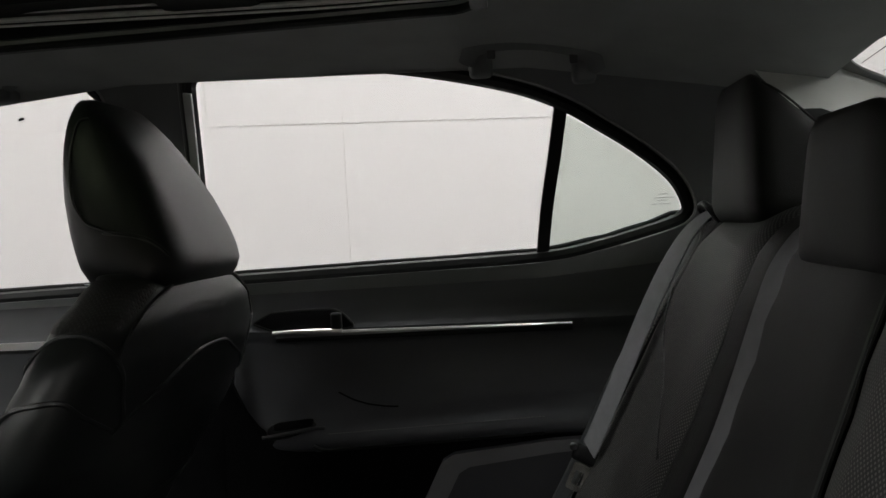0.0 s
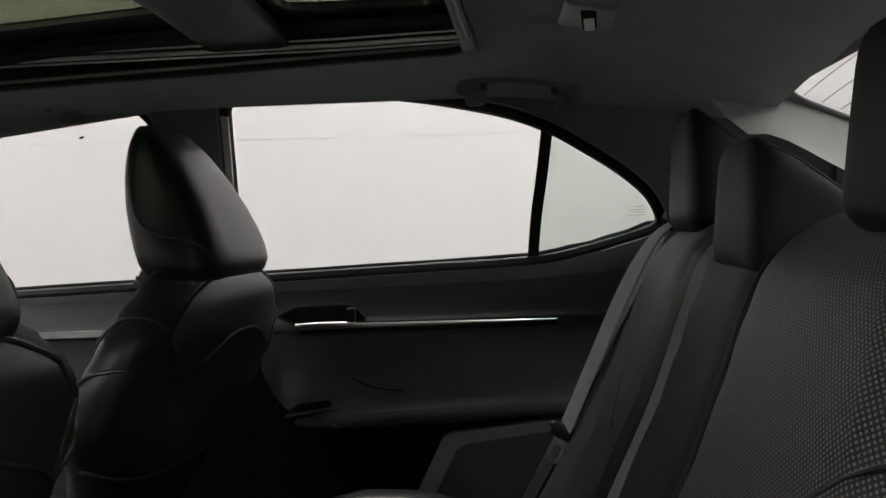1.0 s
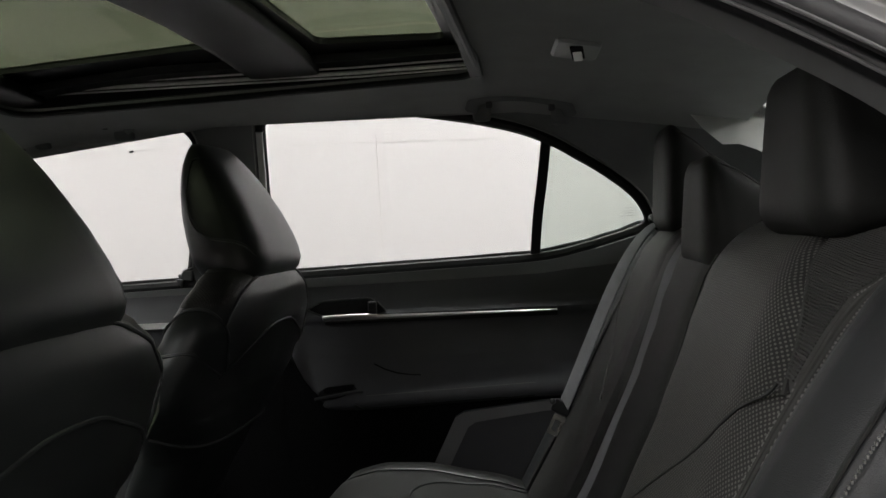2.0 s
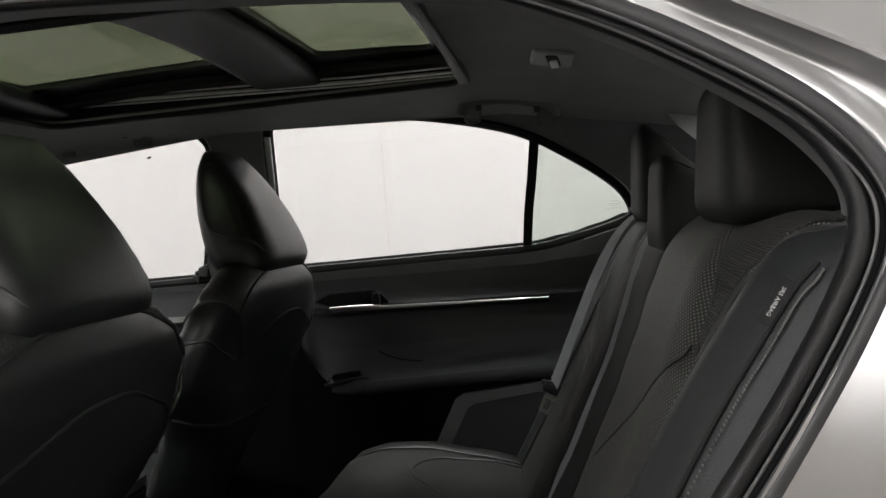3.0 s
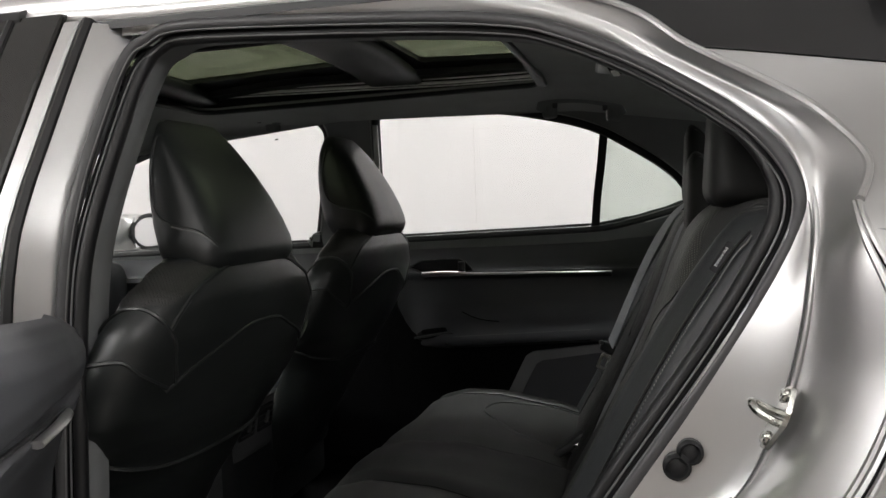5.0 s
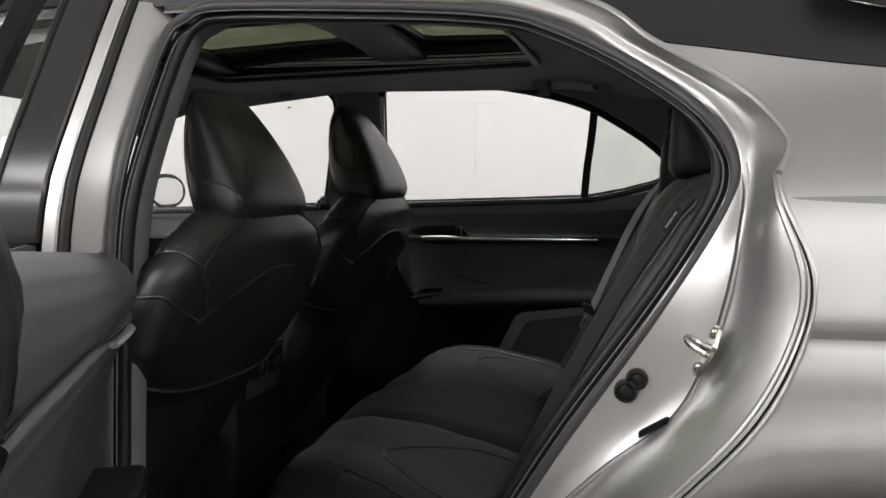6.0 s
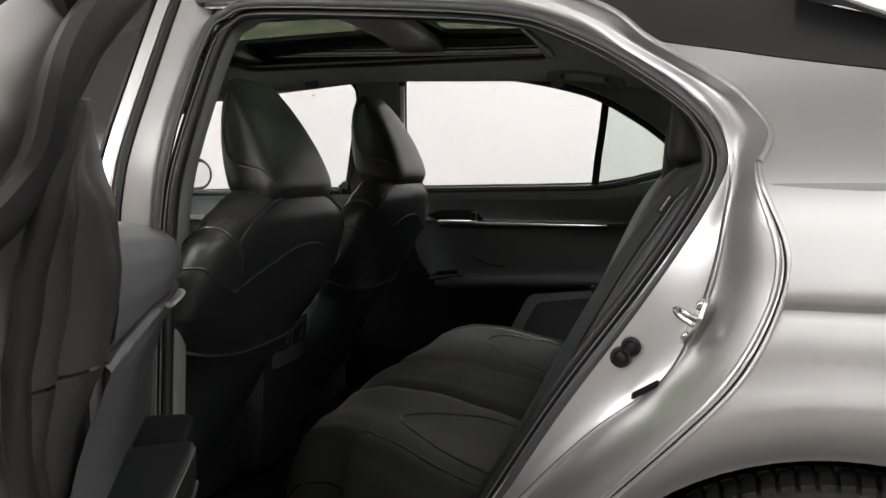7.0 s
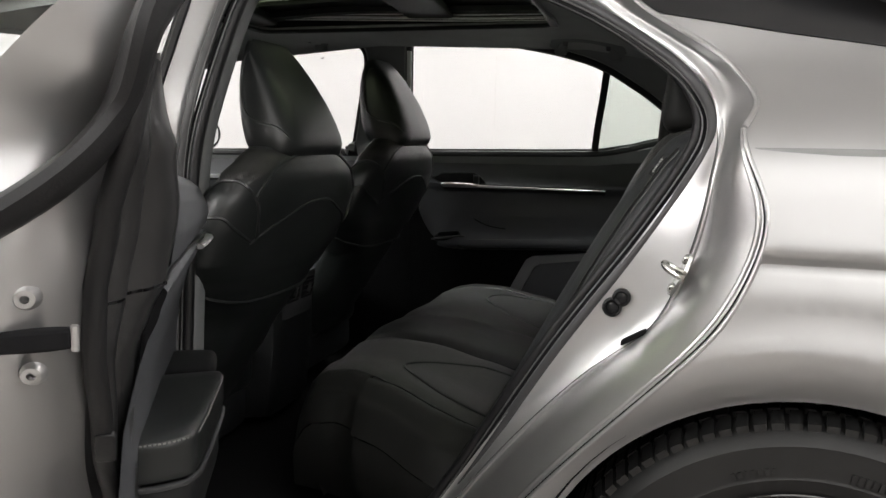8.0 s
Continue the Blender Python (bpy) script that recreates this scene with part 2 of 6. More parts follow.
def inside(p, poly):
    hit, m = False, len(poly)
    for i in range(m):
        a, b = poly[i], poly[i - 1]
        if (a[1] > p[1]) != (b[1] > p[1]) and p[0] < (b[0] - a[0]) * (p[1] - a[1]) / (b[1] - a[1]) + a[0]:
            hit = not hit
    return hit


def sheet(outer, holes, place, thick, cell, extra=()):
    """A bent plate: the region inside outer and outside holes (2D), carried into space by place(u, v, depth)."""
    verts, edges = [], []
    for loop in (outer, *holes):
        k = len(verts)
        verts += [Vector((p[0], p[1])) for p in loop]
        edges += [(k + i, k + (i + 1) % len(loop)) for i in range(len(loop))]
    us, vs = [p[0] for p in outer], [p[1] for p in outer]
    grid = [(min(us) + cell * (i + 0.5), min(vs) + cell * (j + 0.5)) for i in range(int((max(us) - min(us)) / cell))
            for j in range(int((max(vs) - min(vs)) / cell))]
    for p in [*grid, *extra]:
        if inside(p, outer) and not any(inside(p, h) for h in holes):
            verts.append(Vector(p))
    co, _, faces, *_ = mathutils.geometry.delaunay_2d_cdt(verts, edges, [], 0, 1e-5)
    keep = []
    for f in faces:
        c = sum((co[i] for i in f), Vector((0, 0))) / len(f)
        if inside(c, outer) and not any(inside(c, h) for h in holes):
            keep.append(f)
    bm = bmesh.new()
    used = sorted({i for f in keep for i in f})
    top = {i: bm.verts.new(place(co[i].x, co[i].y, 0)) for i in used}
    low = {i: bm.verts.new(place(co[i].x, co[i].y, thick)) for i in used}
    count = {}
    for f in keep:
        bm.faces.new([top[i] for i in f])
        bm.faces.new([low[i] for i in reversed(f)])
        for a, b in zip(f, f[1:] + f[:1]):
            count[(a, b)] = count.get((a, b), 0) + 1
    for a, b in list(count):
        if (b, a) not in count:
            bm.faces.new((top[b], top[a], low[a], low[b]))
    return bm


# ---- the studio ----
def slab(name, lo, hi, mat, label):
    return tagged(part(name, box(bmesh.new(), lo, hi), mat, smooth=False, raw=True), label, name.split("_")[0], kind="structure")


X, YN, YF, H = ROOM_X, ROOM_NEAR, ROOM_FAR, ROOM_H
slab("floor", (-X, YN, -0.1), (X, YF, 0), FLOOR, "smooth grey-brown studio floor under the car")
slab("ceiling", (-X, YN, H), (X, YF, H + 0.1), CEIL, "pale painted studio ceiling above the car")
slab("wall_far", (-X, YF, -0.1), (X, YF + 0.12, H + 0.1), WALL, "off-white panelled studio wall behind the car")
slab("wall_near", (-X, YN - 0.12, -0.1), (X, YN, H + 0.1), BEIGE, "beige plain studio wall")
slab("wall_front", (-X - 0.12, YN - 0.12, -0.1), (-X, YF + 0.12, H + 0.1), WALL, "off-white plain studio wall")
slab("wall_rear", (X, YN - 0.12, -0.1), (X + 0.12, YF + 0.12, H + 0.1), DRAPE, "brown draped studio end wall")


def unseen_ceiling_light(x, y, length, width, glow=GLOW):
    t = thing("unseen_ceiling_light", "unseen ceiling light panel, added to light the scene", "ceiling light", "studio ceiling lights")
    t.location = (x, y, H)
    part("frame", box(bmesh.new(), (-length / 2 - 0.03, -width / 2 - 0.03, -0.05), (length / 2 + 0.03, width / 2 + 0.03, -0.002)), PLASTIC_GREY, t, smooth=False, raw=True)
    part("diffuser", box(bmesh.new(), (-length / 2, -width / 2, -0.06), (length / 2, width / 2, -0.052)), glow, t, smooth=False, raw=True)
    return t


for lx in (-3.4, 0.2, 3.8):
    unseen_ceiling_light(lx, 1.25, 2.4, 0.45)
# unseen soft panels, added to fill the cabin and brighten the paint
for lx, ly in ((-4.8, -3.0), (-2.2, -3.2), (4.4, -2.8), (-4.8, -5.4), (-2.2, -5.4), (4.4, -5.0)):
    unseen_ceiling_light(lx, ly, 2.2, 1.1, GLOW_SOFT)
# broad dim panel, added so that the quarter panel mirrors an even grey
unseen_ceiling_light(1.6, -4.1, 2.8, 4.4, GLOW_DIM)


# ---- the car: x towards its tail, y towards its far side, z up ----
def half(z):
    """Half the cabin's width at the glass, by height."""
    return 0.762 - (0.10 * (z - 0.99) if z < 0.99 else 0.30 * (z - 0.99) + 0.45 * (z - 0.99) ** 2)


SKIN = [(0.2, 0.862), (0.5, 0.868), (0.75, 0.876), (0.80, 0.8772), (0.85, 0.8748), (0.882, 0.8692), (0.894, 0.8672), (0.908, 0.8788), (0.93, 0.8770), (0.965, 0.868), (1.01, 0.853), (1.05, 0.829),
        (1.09, 0.793), (1.13, 0.753), (1.175, 0.714), (1.232, 0.680), (1.288, 0.648), (1.34, 0.626), (1.385, 0.616), (1.42, 0.56)]
SKIN_FINE = curve([(z, w, 0) for z, w in SKIN], 10)
SKIN_Z, SKIN_W = [p.x for p in SKIN_FINE], [p.y for p in SKIN_FINE]
WHEEL_X, WHEEL_Z = 0.594, 0.345


def skin(x, z):
    """Half the body's width at the outer skin, with the flare round the wheel."""
    r = math.hypot(x - WHEEL_X, z - WHEEL_Z + 0.012)
    w = float(np.interp(z, SKIN_Z, SKIN_W))
    if r < 0.62:
        w += lerp(r, [(0.37, -0.014), (0.436, 0.024), (0.447, 0.026), (0.50, 0.012), (0.62, 0.0)])
    return w


INNER_FINE = curve([(0.2, 0.76, 0), (0.5, 0.75, 0), (0.9, 0.735, 0), (1.03, 0.724, 0), (1.1, 0.703, 0), (1.2, 0.655, 0), (1.31, 0.600, 0), (1.42, 0.540, 0)], 10)
INNER_Z, INNER_W = [p.x for p in INNER_FINE], [p.y for p in INNER_FINE]


def inner_w(z):
    """Half the width at the inner edge of the near door opening."""
    return float(np.interp(z, INNER_Z, INNER_W))


car = thing("car", "silver four-door saloon with a black roof, its rear door open", "car")

# rows round the rear of the near door opening, from the roof's front down to the sill: seal, crease, ridge, outer edge
R0 = [(-0.36, -0.607, 1.330), (-0.15, -0.609, 1.327), (0.05, -0.620, 1.309), (0.231, -0.647, 1.256), (0.307, -0.671, 1.209), (0.378, -0.695, 1.160), (0.418, -0.712, 1.127),
      (0.441, -0.732, 1.081), (0.437, -0.741, 1.053), (0.418, -0.746, 1.006), (0.366, -0.753, 0.927), (0.313, -0.757, 0.845), (0.262, -0.760, 0.768), (0.215, -0.763, 0.696),
      (0.101, -0.769, 0.527), (-0.01, -0.775, 0.36)]
R1 = [(-0.37, -0.600, 1.362), (-0.15, -0.603, 1.358), (0.055, -0.615, 1.340), (0.232, -0.640, 1.286), (0.306, -0.664, 1.237), (0.378, -0.687, 1.192), (0.420, -0.703, 1.160),
      (0.449, -0.728, 1.108), (0.453, -0.752, 1.05), (0.445, -0.772, 1.0), (0.436, -0.777, 0.941), (0.414, -0.777, 0.86), (0.372, -0.777, 0.772), (0.28, -0.777, 0.702),
      (0.13, -0.780, 0.535), (0.015, -0.785, 0.365)]
R2 = [(-0.38, -0.612, 1.372), (-0.15, -0.615, 1.367), (0.06, -0.625, 1.350), (0.242, -0.652, 1.293), (0.315, -0.678, 1.246), (0.387, -0.700, 1.200), (0.433, -0.717, 1.167),
      (0.465, -0.742, 1.115), (0.472, -0.775, 1.06), (0.467, -0.815, 1.015), (0.464, -0.820, 0.955), (0.455, -0.820, 0.89), (0.40, -0.820, 0.80), (0.33, -0.820, 0.722),
      (0.18, -0.822, 0.56), (0.05, -0.825, 0.37)]
R3 = [(-0.385, 1.392), (-0.15, 1.385), (0.065, 1.366), (0.265, 1.300), (0.345, 1.240), (0.437, 1.180), (0.472, 1.148), (0.4975, 1.104), (0.4825, 1.066), (0.487, 1.035), (0.515, 0.965),
      (0.508, 0.90), (0.470, 0.815), (0.40, 0.735), (0.235, 0.56), (0.09, 0.37)]
R3 = [(x, -(skin(x, z) + 0.0005), z) for x, z in R3]
# above the belt the whole jamb leans in with the pillar
LEAN = [(1.06, 0.0), (1.10, 0.006), (1.17, 0.025), (1.25, 0.025), (1.31, 0.008), (1.345, 0.0)]
R0, R1, R2 = ([(x, y + lerp(z, LEAN), z) for x, y, z in r] for r in (R0, R1, R2))


def between(a, b, t, lift=0.0):
    return [Vector(p).lerp(Vector(q), t) + Vector((0, -lift, 0)) for p, q in zip(a, b)]


def even(pts, n=14):
    """Irons out small waves along a row, its ends kept."""
    p = [Vector(q) for q in pts]
    for _ in range(n):
        p = [p[0], *[(p[i - 1] + 2 * p[i] + p[i + 1]) / 4 for i in range(1, len(p) - 1)], p[-1]]
    return p


def upper_lift(rows_in, up, low):
    """Leans a row outwards, by different amounts above and below the belt."""
    return [Vector(p) + Vector((0, -(up if p[2] > 1.06 else low), 0)) for p in rows_in]


rows = [R0, upper_lift(between(R0, R1, 0.35), -0.002, -0.004), upper_lift(between(R0, R1, 0.75), 0.010, -0.002), upper_lift(R1, 0.010, 0.0), upper_lift(between(R1, R2, 0.3), 0.006, -0.010),
        upper_lift(between(R1, R2, 0.7), -0.001, -0.006), upper_lift(R2, -0.005, 0.0), upper_lift(between(R2, R3, 0.35), -0.004, 0.010), upper_lift(between(R2, R3, 0.75), -0.003, 0.004), R3]
jamb_rows = [even(curve(r, 10)) for r in rows]
part("door_jamb", loft(bmesh.new(), jamb_rows), JAMB, car, "stepped silver painted door jamb", raw=True, crease=120)

part("front_roof_rail", loft(bmesh.new(), [curve([r[0], (-0.62, r[0][1], r[0][2] + 0.004), (-0.95, r[0][1] + 0.004, r[0][2] - 0.020), (-1.30, r[0][1] + 0.02, r[0][2] - 0.085), (-1.62, r[0][1] + 0.03, r[0][2] - 0.21)], 6) for r in rows]), JAMB, car, "silver roof rail above the front door", raw=True, crease=120)

# the folded seam, and the beads and gap along the panel's edge
SEAM_GREY = material("grey_seam_sealer", (0.10, 0.10, 0.10), 0.5)
part("jamb_seam", tube(even(curve([Vector(p) + Vector((0, -0.0015, 0)) for p in R1[7:]], 10)), 0.0010, (0, 1, 0), n=6), SEAM_GREY, car, "dark folded seam of the jamb", raw=True)
part("jamb_bead", tube(even(curve([Vector(p) + Vector((0.005, -0.002, 0)) for p in R1[7:]], 10)), 0.003, (0, 1, 0), n=8), JAMB, car, raw=True)
part("edge_bead", tube(even(curve(between(R2[8:], R3[8:], 0.80, 0.003), 10)), 0.0042, (0, 1, 0), n=8), JAMB, car, raw=True)
part("edge_gap", tube(even(curve(between(R2[8:], R3[8:], 0.92, 0.003), 10)), 0.0012, (0, 1, 0), n=6), UNDER, car, "dark gap beside the panel edge", raw=True)
part("panel_edge", tube(even(curve(between(R2[8:], R3[8:], 1.0, 0.0), 10)), 0.0032, (0, 1, 0), n=8), SILVER, car, raw=True)


def jamb_depth(x, z):
    """How far out the jamb's surface lies at a point of the side view."""
    near = sorted(((p.x - x) ** 2 + (p.z - z) ** 2, -p.y) for r in jamb_rows[:6] for p in r)[:4]
    weights = [1 / (d + 1e-6) for d, w in near]
    return sum(k * w for k, (d, w) in zip(weights, near)) / sum(weights)


def near_seal_path(off=0.0, d=0.0):
    pts = [(-0.40, 0.37), (-0.398, 0.70), (-0.391, 0.969), (-0.379, 1.086), (-0.369, 1.205), (-0.358, 1.282), (-0.340, 1.308), (-0.302, 1.318), (-0.111, 1.308), (0.05, 1.297), (0.148, 1.284),
           (0.197, 1.268), (0.276, 1.229), (0.35, 1.180), (0.399, 1.139), (0.423, 1.095), (0.424, 1.062), (0.410, 1.024), (0.346, 0.920), (0.241, 0.772), (0.172, 0.664), (0.051, 0.466),
           (-0.05, 0.345), (-0.12, 0.305), (-0.36, 0.305)]
    out = []
    loop = [(p.x, p.y) for p in curve(pts, 8, True)]
    for (x, z), (xi, zi) in zip(grow(loop, d), grow(loop, d - 0.012)):
        if d > 0.006 and x > -0.36:
            k = lerp(z, [(1.06, 0.0), (1.16, 1.0), (1.30, 1.0), (1.345, 0.4)])
            x, z = x + (xi - x) * k, z + (zi - z) * k
        w = inner_w(z) + off + 0.014 * max(0.0, min(1.0, (z - 1.02) / 0.12)) * (d > 0.012)
        if x > -0.36 and d > 0.006:
            # above the belt the strip is clipped over the jamb's flange
            w += max(0.0, jamb_depth(x, z) + off - 0.009 - w) * max(0.0, min(1.0, (z - 1.05) / 0.05))
        out.append(Vector((x, -w, z)))
    return out


def grow(pts, d):
    """Pushes a closed 2D loop outwards by d."""
    out, m = [], len(pts)
    area = sum(pts[i - 1][0] * pts[i][1] - pts[i][0] * pts[i - 1][1] for i in range(m))
    s = 1 if area > 0 else -1
    for i in range(m):
        t = Vector(pts[(i + 1) % m]) - Vector(pts[i - 1])
        t.normalize()
        out.append((pts[i][0] + s * d * t.y, pts[i][1] - s * d * t.x))
    return out


SEAL_GREY = vary(material("grey_flocked_seal", (0.046, 0.046, 0.048), 0.42, spec=0.4), 30, 0.2, 0.06, 0.3, 500)
LIP = material("pale_seal_lip", (0.11, 0.11, 0.11), 0.35)
part("weather_strip", sweep(even(near_seal_path(0.014, 0.0215), 6), ring(0.0085, 12, 0.0082), (0, 1, 0.2), True), SEAL_GREY, car, "dark grey rubber door weather strip", raw=True)
part("outer_seal_lip", sweep(even(near_seal_path(0.017, 0.0145), 6), ring(0.0014, 6), (0, 1, 0.2), True), LIP, car, "thin pale lip of the seal", raw=True)
part("seal_groove", sweep(even(near_seal_path(0.010, 0.0115), 6), ring(0.0055, 8), (0, 1, 0.2), True), UNDER, car, raw=True)
part("inner_seal_lip", sweep(even(near_seal_path(0.0165, 0.0070), 6), ring(0.0013, 6), (0, 1, 0.2), True), LIP, car, "thin pale lip of the seal", raw=True)
part("inner_seal", sweep(even(near_seal_path(0.006, 0.0005), 6), ring(0.0105, 12, 0.0082), (0, 1, 0.2), True), RUBBER, car, "black rubber inner door seal", raw=True)
inner_rows = [even(near_seal_path(o, g), 8) for o, g in ((-0.004, 0.010), (-0.020, 0.002), (-0.040, 0.003), (-0.065, 0.012))]
part("opening_trim_edge", loft(bmesh.new(), inner_rows, close_v=True), PILLAR, car, "dark trim edge inside the door opening", raw=True)

# quarter panel, silver below and black above the roof line
ROOF_LINE = [(0.345, 1.240), (0.444, 1.222), (0.54, 1.204), (0.663, 1.184), (0.95, 1.135), (1.35, 1.08), (1.8, 1.05)]
arch = [(WHEEL_X + 0.388 * math.cos(a), WHEEL_Z - 0.012 + 0.388 * math.sin(a)) for a in np.linspace(math.pi * 1.04, -0.04 * math.pi, 40)]
edge = [(p.x, p.z) for p in curve(R3[4:], 8)]
line = [(p.x, p.y) for p in curve(ROOF_LINE, 10)]
outline = edge + [(0.09, 0.22), (0.19, 0.22)] + arch + [(1.2, 0.24), (1.8, 0.30)] + line[::-1]
fine = [(x / 80, z) for x in range(37, 120) for z in (0.835, 0.85, 0.86, 0.868, 0.876, 0.883, 0.889, 0.894, 0.898, 0.902, 0.906, 0.910, 0.915, 0.922, 0.932, 0.945)]
fine += [(WHEEL_X + r * math.cos(a), WHEEL_Z - 0.012 + r * math.sin(a)) for r in (0.40, 0.415, 0.43, 0.44, 0.45, 0.46, 0.475) for a in np.linspace(0, math.pi, 60)]
part("quarter_panel", sheet(outline, [], lambda x, z, d: Vector((x, -(skin(x, z) - d), z)), 0.004, 0.025, fine), SILVER, car, "silver metallic rear quarter panel with a sharp crease", raw=True)
part("wheel_arch_lip", sweep([(x, -(skin(x, z) - 0.006), z) for x, z in arch], ring(0.006, 6), (0, 1, 0)), SILVER, car, raw=True)
top = [(0.20, 1.41), (0.30, 1.395), (0.40, 1.352), (0.514, 1.305), (0.616, 1.272), (0.80, 1.226), (1.1, 1.175), (1.5, 1.12), (1.8, 1.09)]
upper = [(p.x, p.y) for p in curve(top, 10)]
join = [(p.x, p.z) for p in curve(R3[1:5], 8)]
part("roof_side", sheet(join + [(x, z + 0.0015) for x, z in line[1:]] + upper[::-1] + [(0.05, 1.415), (-0.15, 1.42)], [], lambda x, z, d: Vector((x, -(skin(x, z) + 0.002 - d), z)), 0.004, 0.025),
     BLACK_PAINT, car, "black painted roof side and rear pillar", raw=True)
part("drip_strip", sweep([(p.x, p.y - 0.003, p.z + 0.002) for p in curve(R3[:9], 8)], ring(0.0045, 8), (0, 1, 0)), SILVER, car, "thin bright drip moulding", raw=True)


def roof_z(x, y):
    t = lerp(x, [(-1.5, 1.36), (-1.1, 1.425), (-0.6, 1.455), (0.0, 1.45), (0.4, 1.412), (0.62, 1.372)])
    return t - 0.075 * ((y if y > 0 else -1.2 * y) / 0.6) ** 2.2


SUN_F = [(-0.89, -0.225), (-0.452, -0.225), (-0.452, 0.225), (-0.89, 0.225)]
SUN_R = [(-0.258, -0.25), (-0.018, -0.25), (-0.018, 0.265), (-0.258, 0.245)]


def rounded(poly, r, n=6):
    out, m = [], len(poly)
    for i in range(m):
        a, b, c = (Vector(poly[(i + k) % m]) for k in (-1, 0, 1))
        u, v = (a - b).normalized(), (c - b).normalized()
        for k in range(n + 1):
            t = k / n
            out.append(tuple((b + u * r) * (1 - t) ** 2 + b * 2 * t * (1 - t) + (b + v * r) * t * t))
    return out


roof_out = [(-1.25, -0.46), (-0.8, -0.50), (0.1, -0.51), (0.56, -0.50), (0.60, -0.3), (0.61, 0.0), (0.60, 0.3), (0.56, 0.56), (0.1, 0.60), (-0.8, 0.58), (-1.25, 0.52), (-1.3, 0)]
part("roof", sheet(roof_out, [rounded(SUN_F, 0.02), rounded(SUN_R, 0.02)], lambda x, y, d: Vector((x, y, roof_z(x, y) - d)), 0.012, 0.06), BLACK_PAINT, car, "black painted roof with two openings")
for nm, poly in (("front_roof_glass", SUN_F), ("rear_roof_glass", SUN_R)):
    part(nm, sheet(rounded(poly, 0.018), [], lambda x, y, d: Vector((x, y, roof_z(x, y) + 0.001 - d)), 0.005, 0.08), GLASS_SUN, car, "green tinted glass roof panel")

# headliner with its long opening under the glass
def liner_z(x, y):
    t = lerp(x, [(-1.5, 1.25), (-1.15, 1.345), (-0.9, 1.375), (-0.4, 1.392), (0.05, 1.385), (0.3, 1.362), (0.62, 1.319)])
    return t - 0.055 * ((y if y > 0 else -1.17 * y) / 0.56) ** 2.6


OPEN = rounded([(-0.93, -0.345), (0.035, -0.345), (0.035, 0.345), (-0.93, 0.345)], 0.06)
liner = [(-1.3, -0.45), (-0.6, -0.475), (0.0, -0.475), (0.20, -0.495), (0.33, -0.515), (0.42, -0.522), (0.606, -0.505), (0.618, -0.40), (0.640, -0.2), (0.648, 0), (0.632, 0.2), (0.604, 0.40), (0.594, 0.55), (0.584, 0.612), (0.40, 0.60), (0.1, 0.562), (-0.6, 0.532), (-1.3, 0.50), (-1.35, 0)]
part("headliner", sheet(liner, [OPEN], lambda x, y, d: Vector((x, y, liner_z(x, y) + d)), 0.012, 0.05), HEADLINER, car, "dark cloth headliner with a large roof opening")
part("opening_trim", sweep([(x, y, liner_z(x, y) - 0.001) for x, y in OPEN], ring(0.007, 8), (0, 0, 1), True), PLASTIC, car)
# frame and rails between headliner and glass
shaft_lo = [(x, y, liner_z(x, y) + 0.004) for x, y in OPEN]
shaft_hi = [(x * 1.0, y * 1.02, roof_z(x, y) - 0.016) for x, y in OPEN]
part("sunroof_surround", loft(bmesh.new(), [shaft_lo, shaft_hi], close_v=True), PLASTIC, car, "black moulded sunroof surround")
for sy in (-1, 1):
    rail = [(x, sy * 0.332, 1.391 + 0.012 * max(0.0, -x - 0.2) / 0.6) for x in np.linspace(-0.92, 0.02, 14)]
    for dz, rr in ((0.0, 0.0042), (-0.0075, 0.0022), (0.0095, 0.0022)):
        part("sunroof_rail", sweep([(x, y - sy * dz * 0.4, z + dz) for x, y, z in rail], ring(rr, 8), (0, 0, 1)), ALUMINIUM, car, "bare aluminium sunroof rail")
    part("sunroof_frame", sweep([(x, sy * 0.318, roof_z(x, 0.3) - 0.022) for x in np.linspace(-0.9, 0.03, 14)], [(-0.03, -0.008), (0.03, -0.008), (0.03, 0.008), (-0.03, 0.008)], (0, 1, 0)), PLASTIC, car)
part("roof_cross_bar", soft_box((0.150, 0.66, 0.030), 0.012, 5, lambda p: Vector((p.x - 0.352, p.y, roof_z(p.x - 0.352, p.y) - 0.030 + p.z))), PLASTIC_GREY, car, "dark cross bar between the roof glass panels")
part("sunroof_front_frame", soft_box((0.08, 0.66, 0.03), 0.01, 4, lambda p: Vector((p.x - 0.90, p.y, roof_z(p.x - 0.9, p.y) - 0.03 + p.z))), PLASTIC, car)
part("sunroof_rear_frame", soft_box((0.03, 0.66, 0.05), 0.008, 4, lambda p: Vector((p.x + 0.030, p.y, roof_z(p.x, p.y) - 0.045 + p.z))), PLASTIC_GREY, car)

# ---- side trim of the cabin ----
BELT = [(-1.6, 0.96), (-0.81, 0.977), (-0.47, 0.986), (-0.134, 0.993), (0.12, 1.0), (0.23, 1.018), (0.323, 1.041), (0.385, 1.062)]


def belt(x):
    return lerp(x, BELT)


REAR_WIN = [(-0.545, 0.984), (-0.557, 0.987), (-0.561, 1.0), (-0.545, 1.10), (-0.521, 1.236), (-0.504, 1.318), (-0.496, 1.340), (-0.475, 1.353), (-0.43, 1.357), (-0.25, 1.348), (-0.092, 1.327), (0.061, 1.294), (0.154, 1.260),
            (0.224, 1.220), (0.297, 1.173), (0.356, 1.124), (0.383, 1.082), (0.380, 1.060), (0.323, 1.041), (0.23, 1.018), (0.12, 1.0), (-0.134, 0.993)]
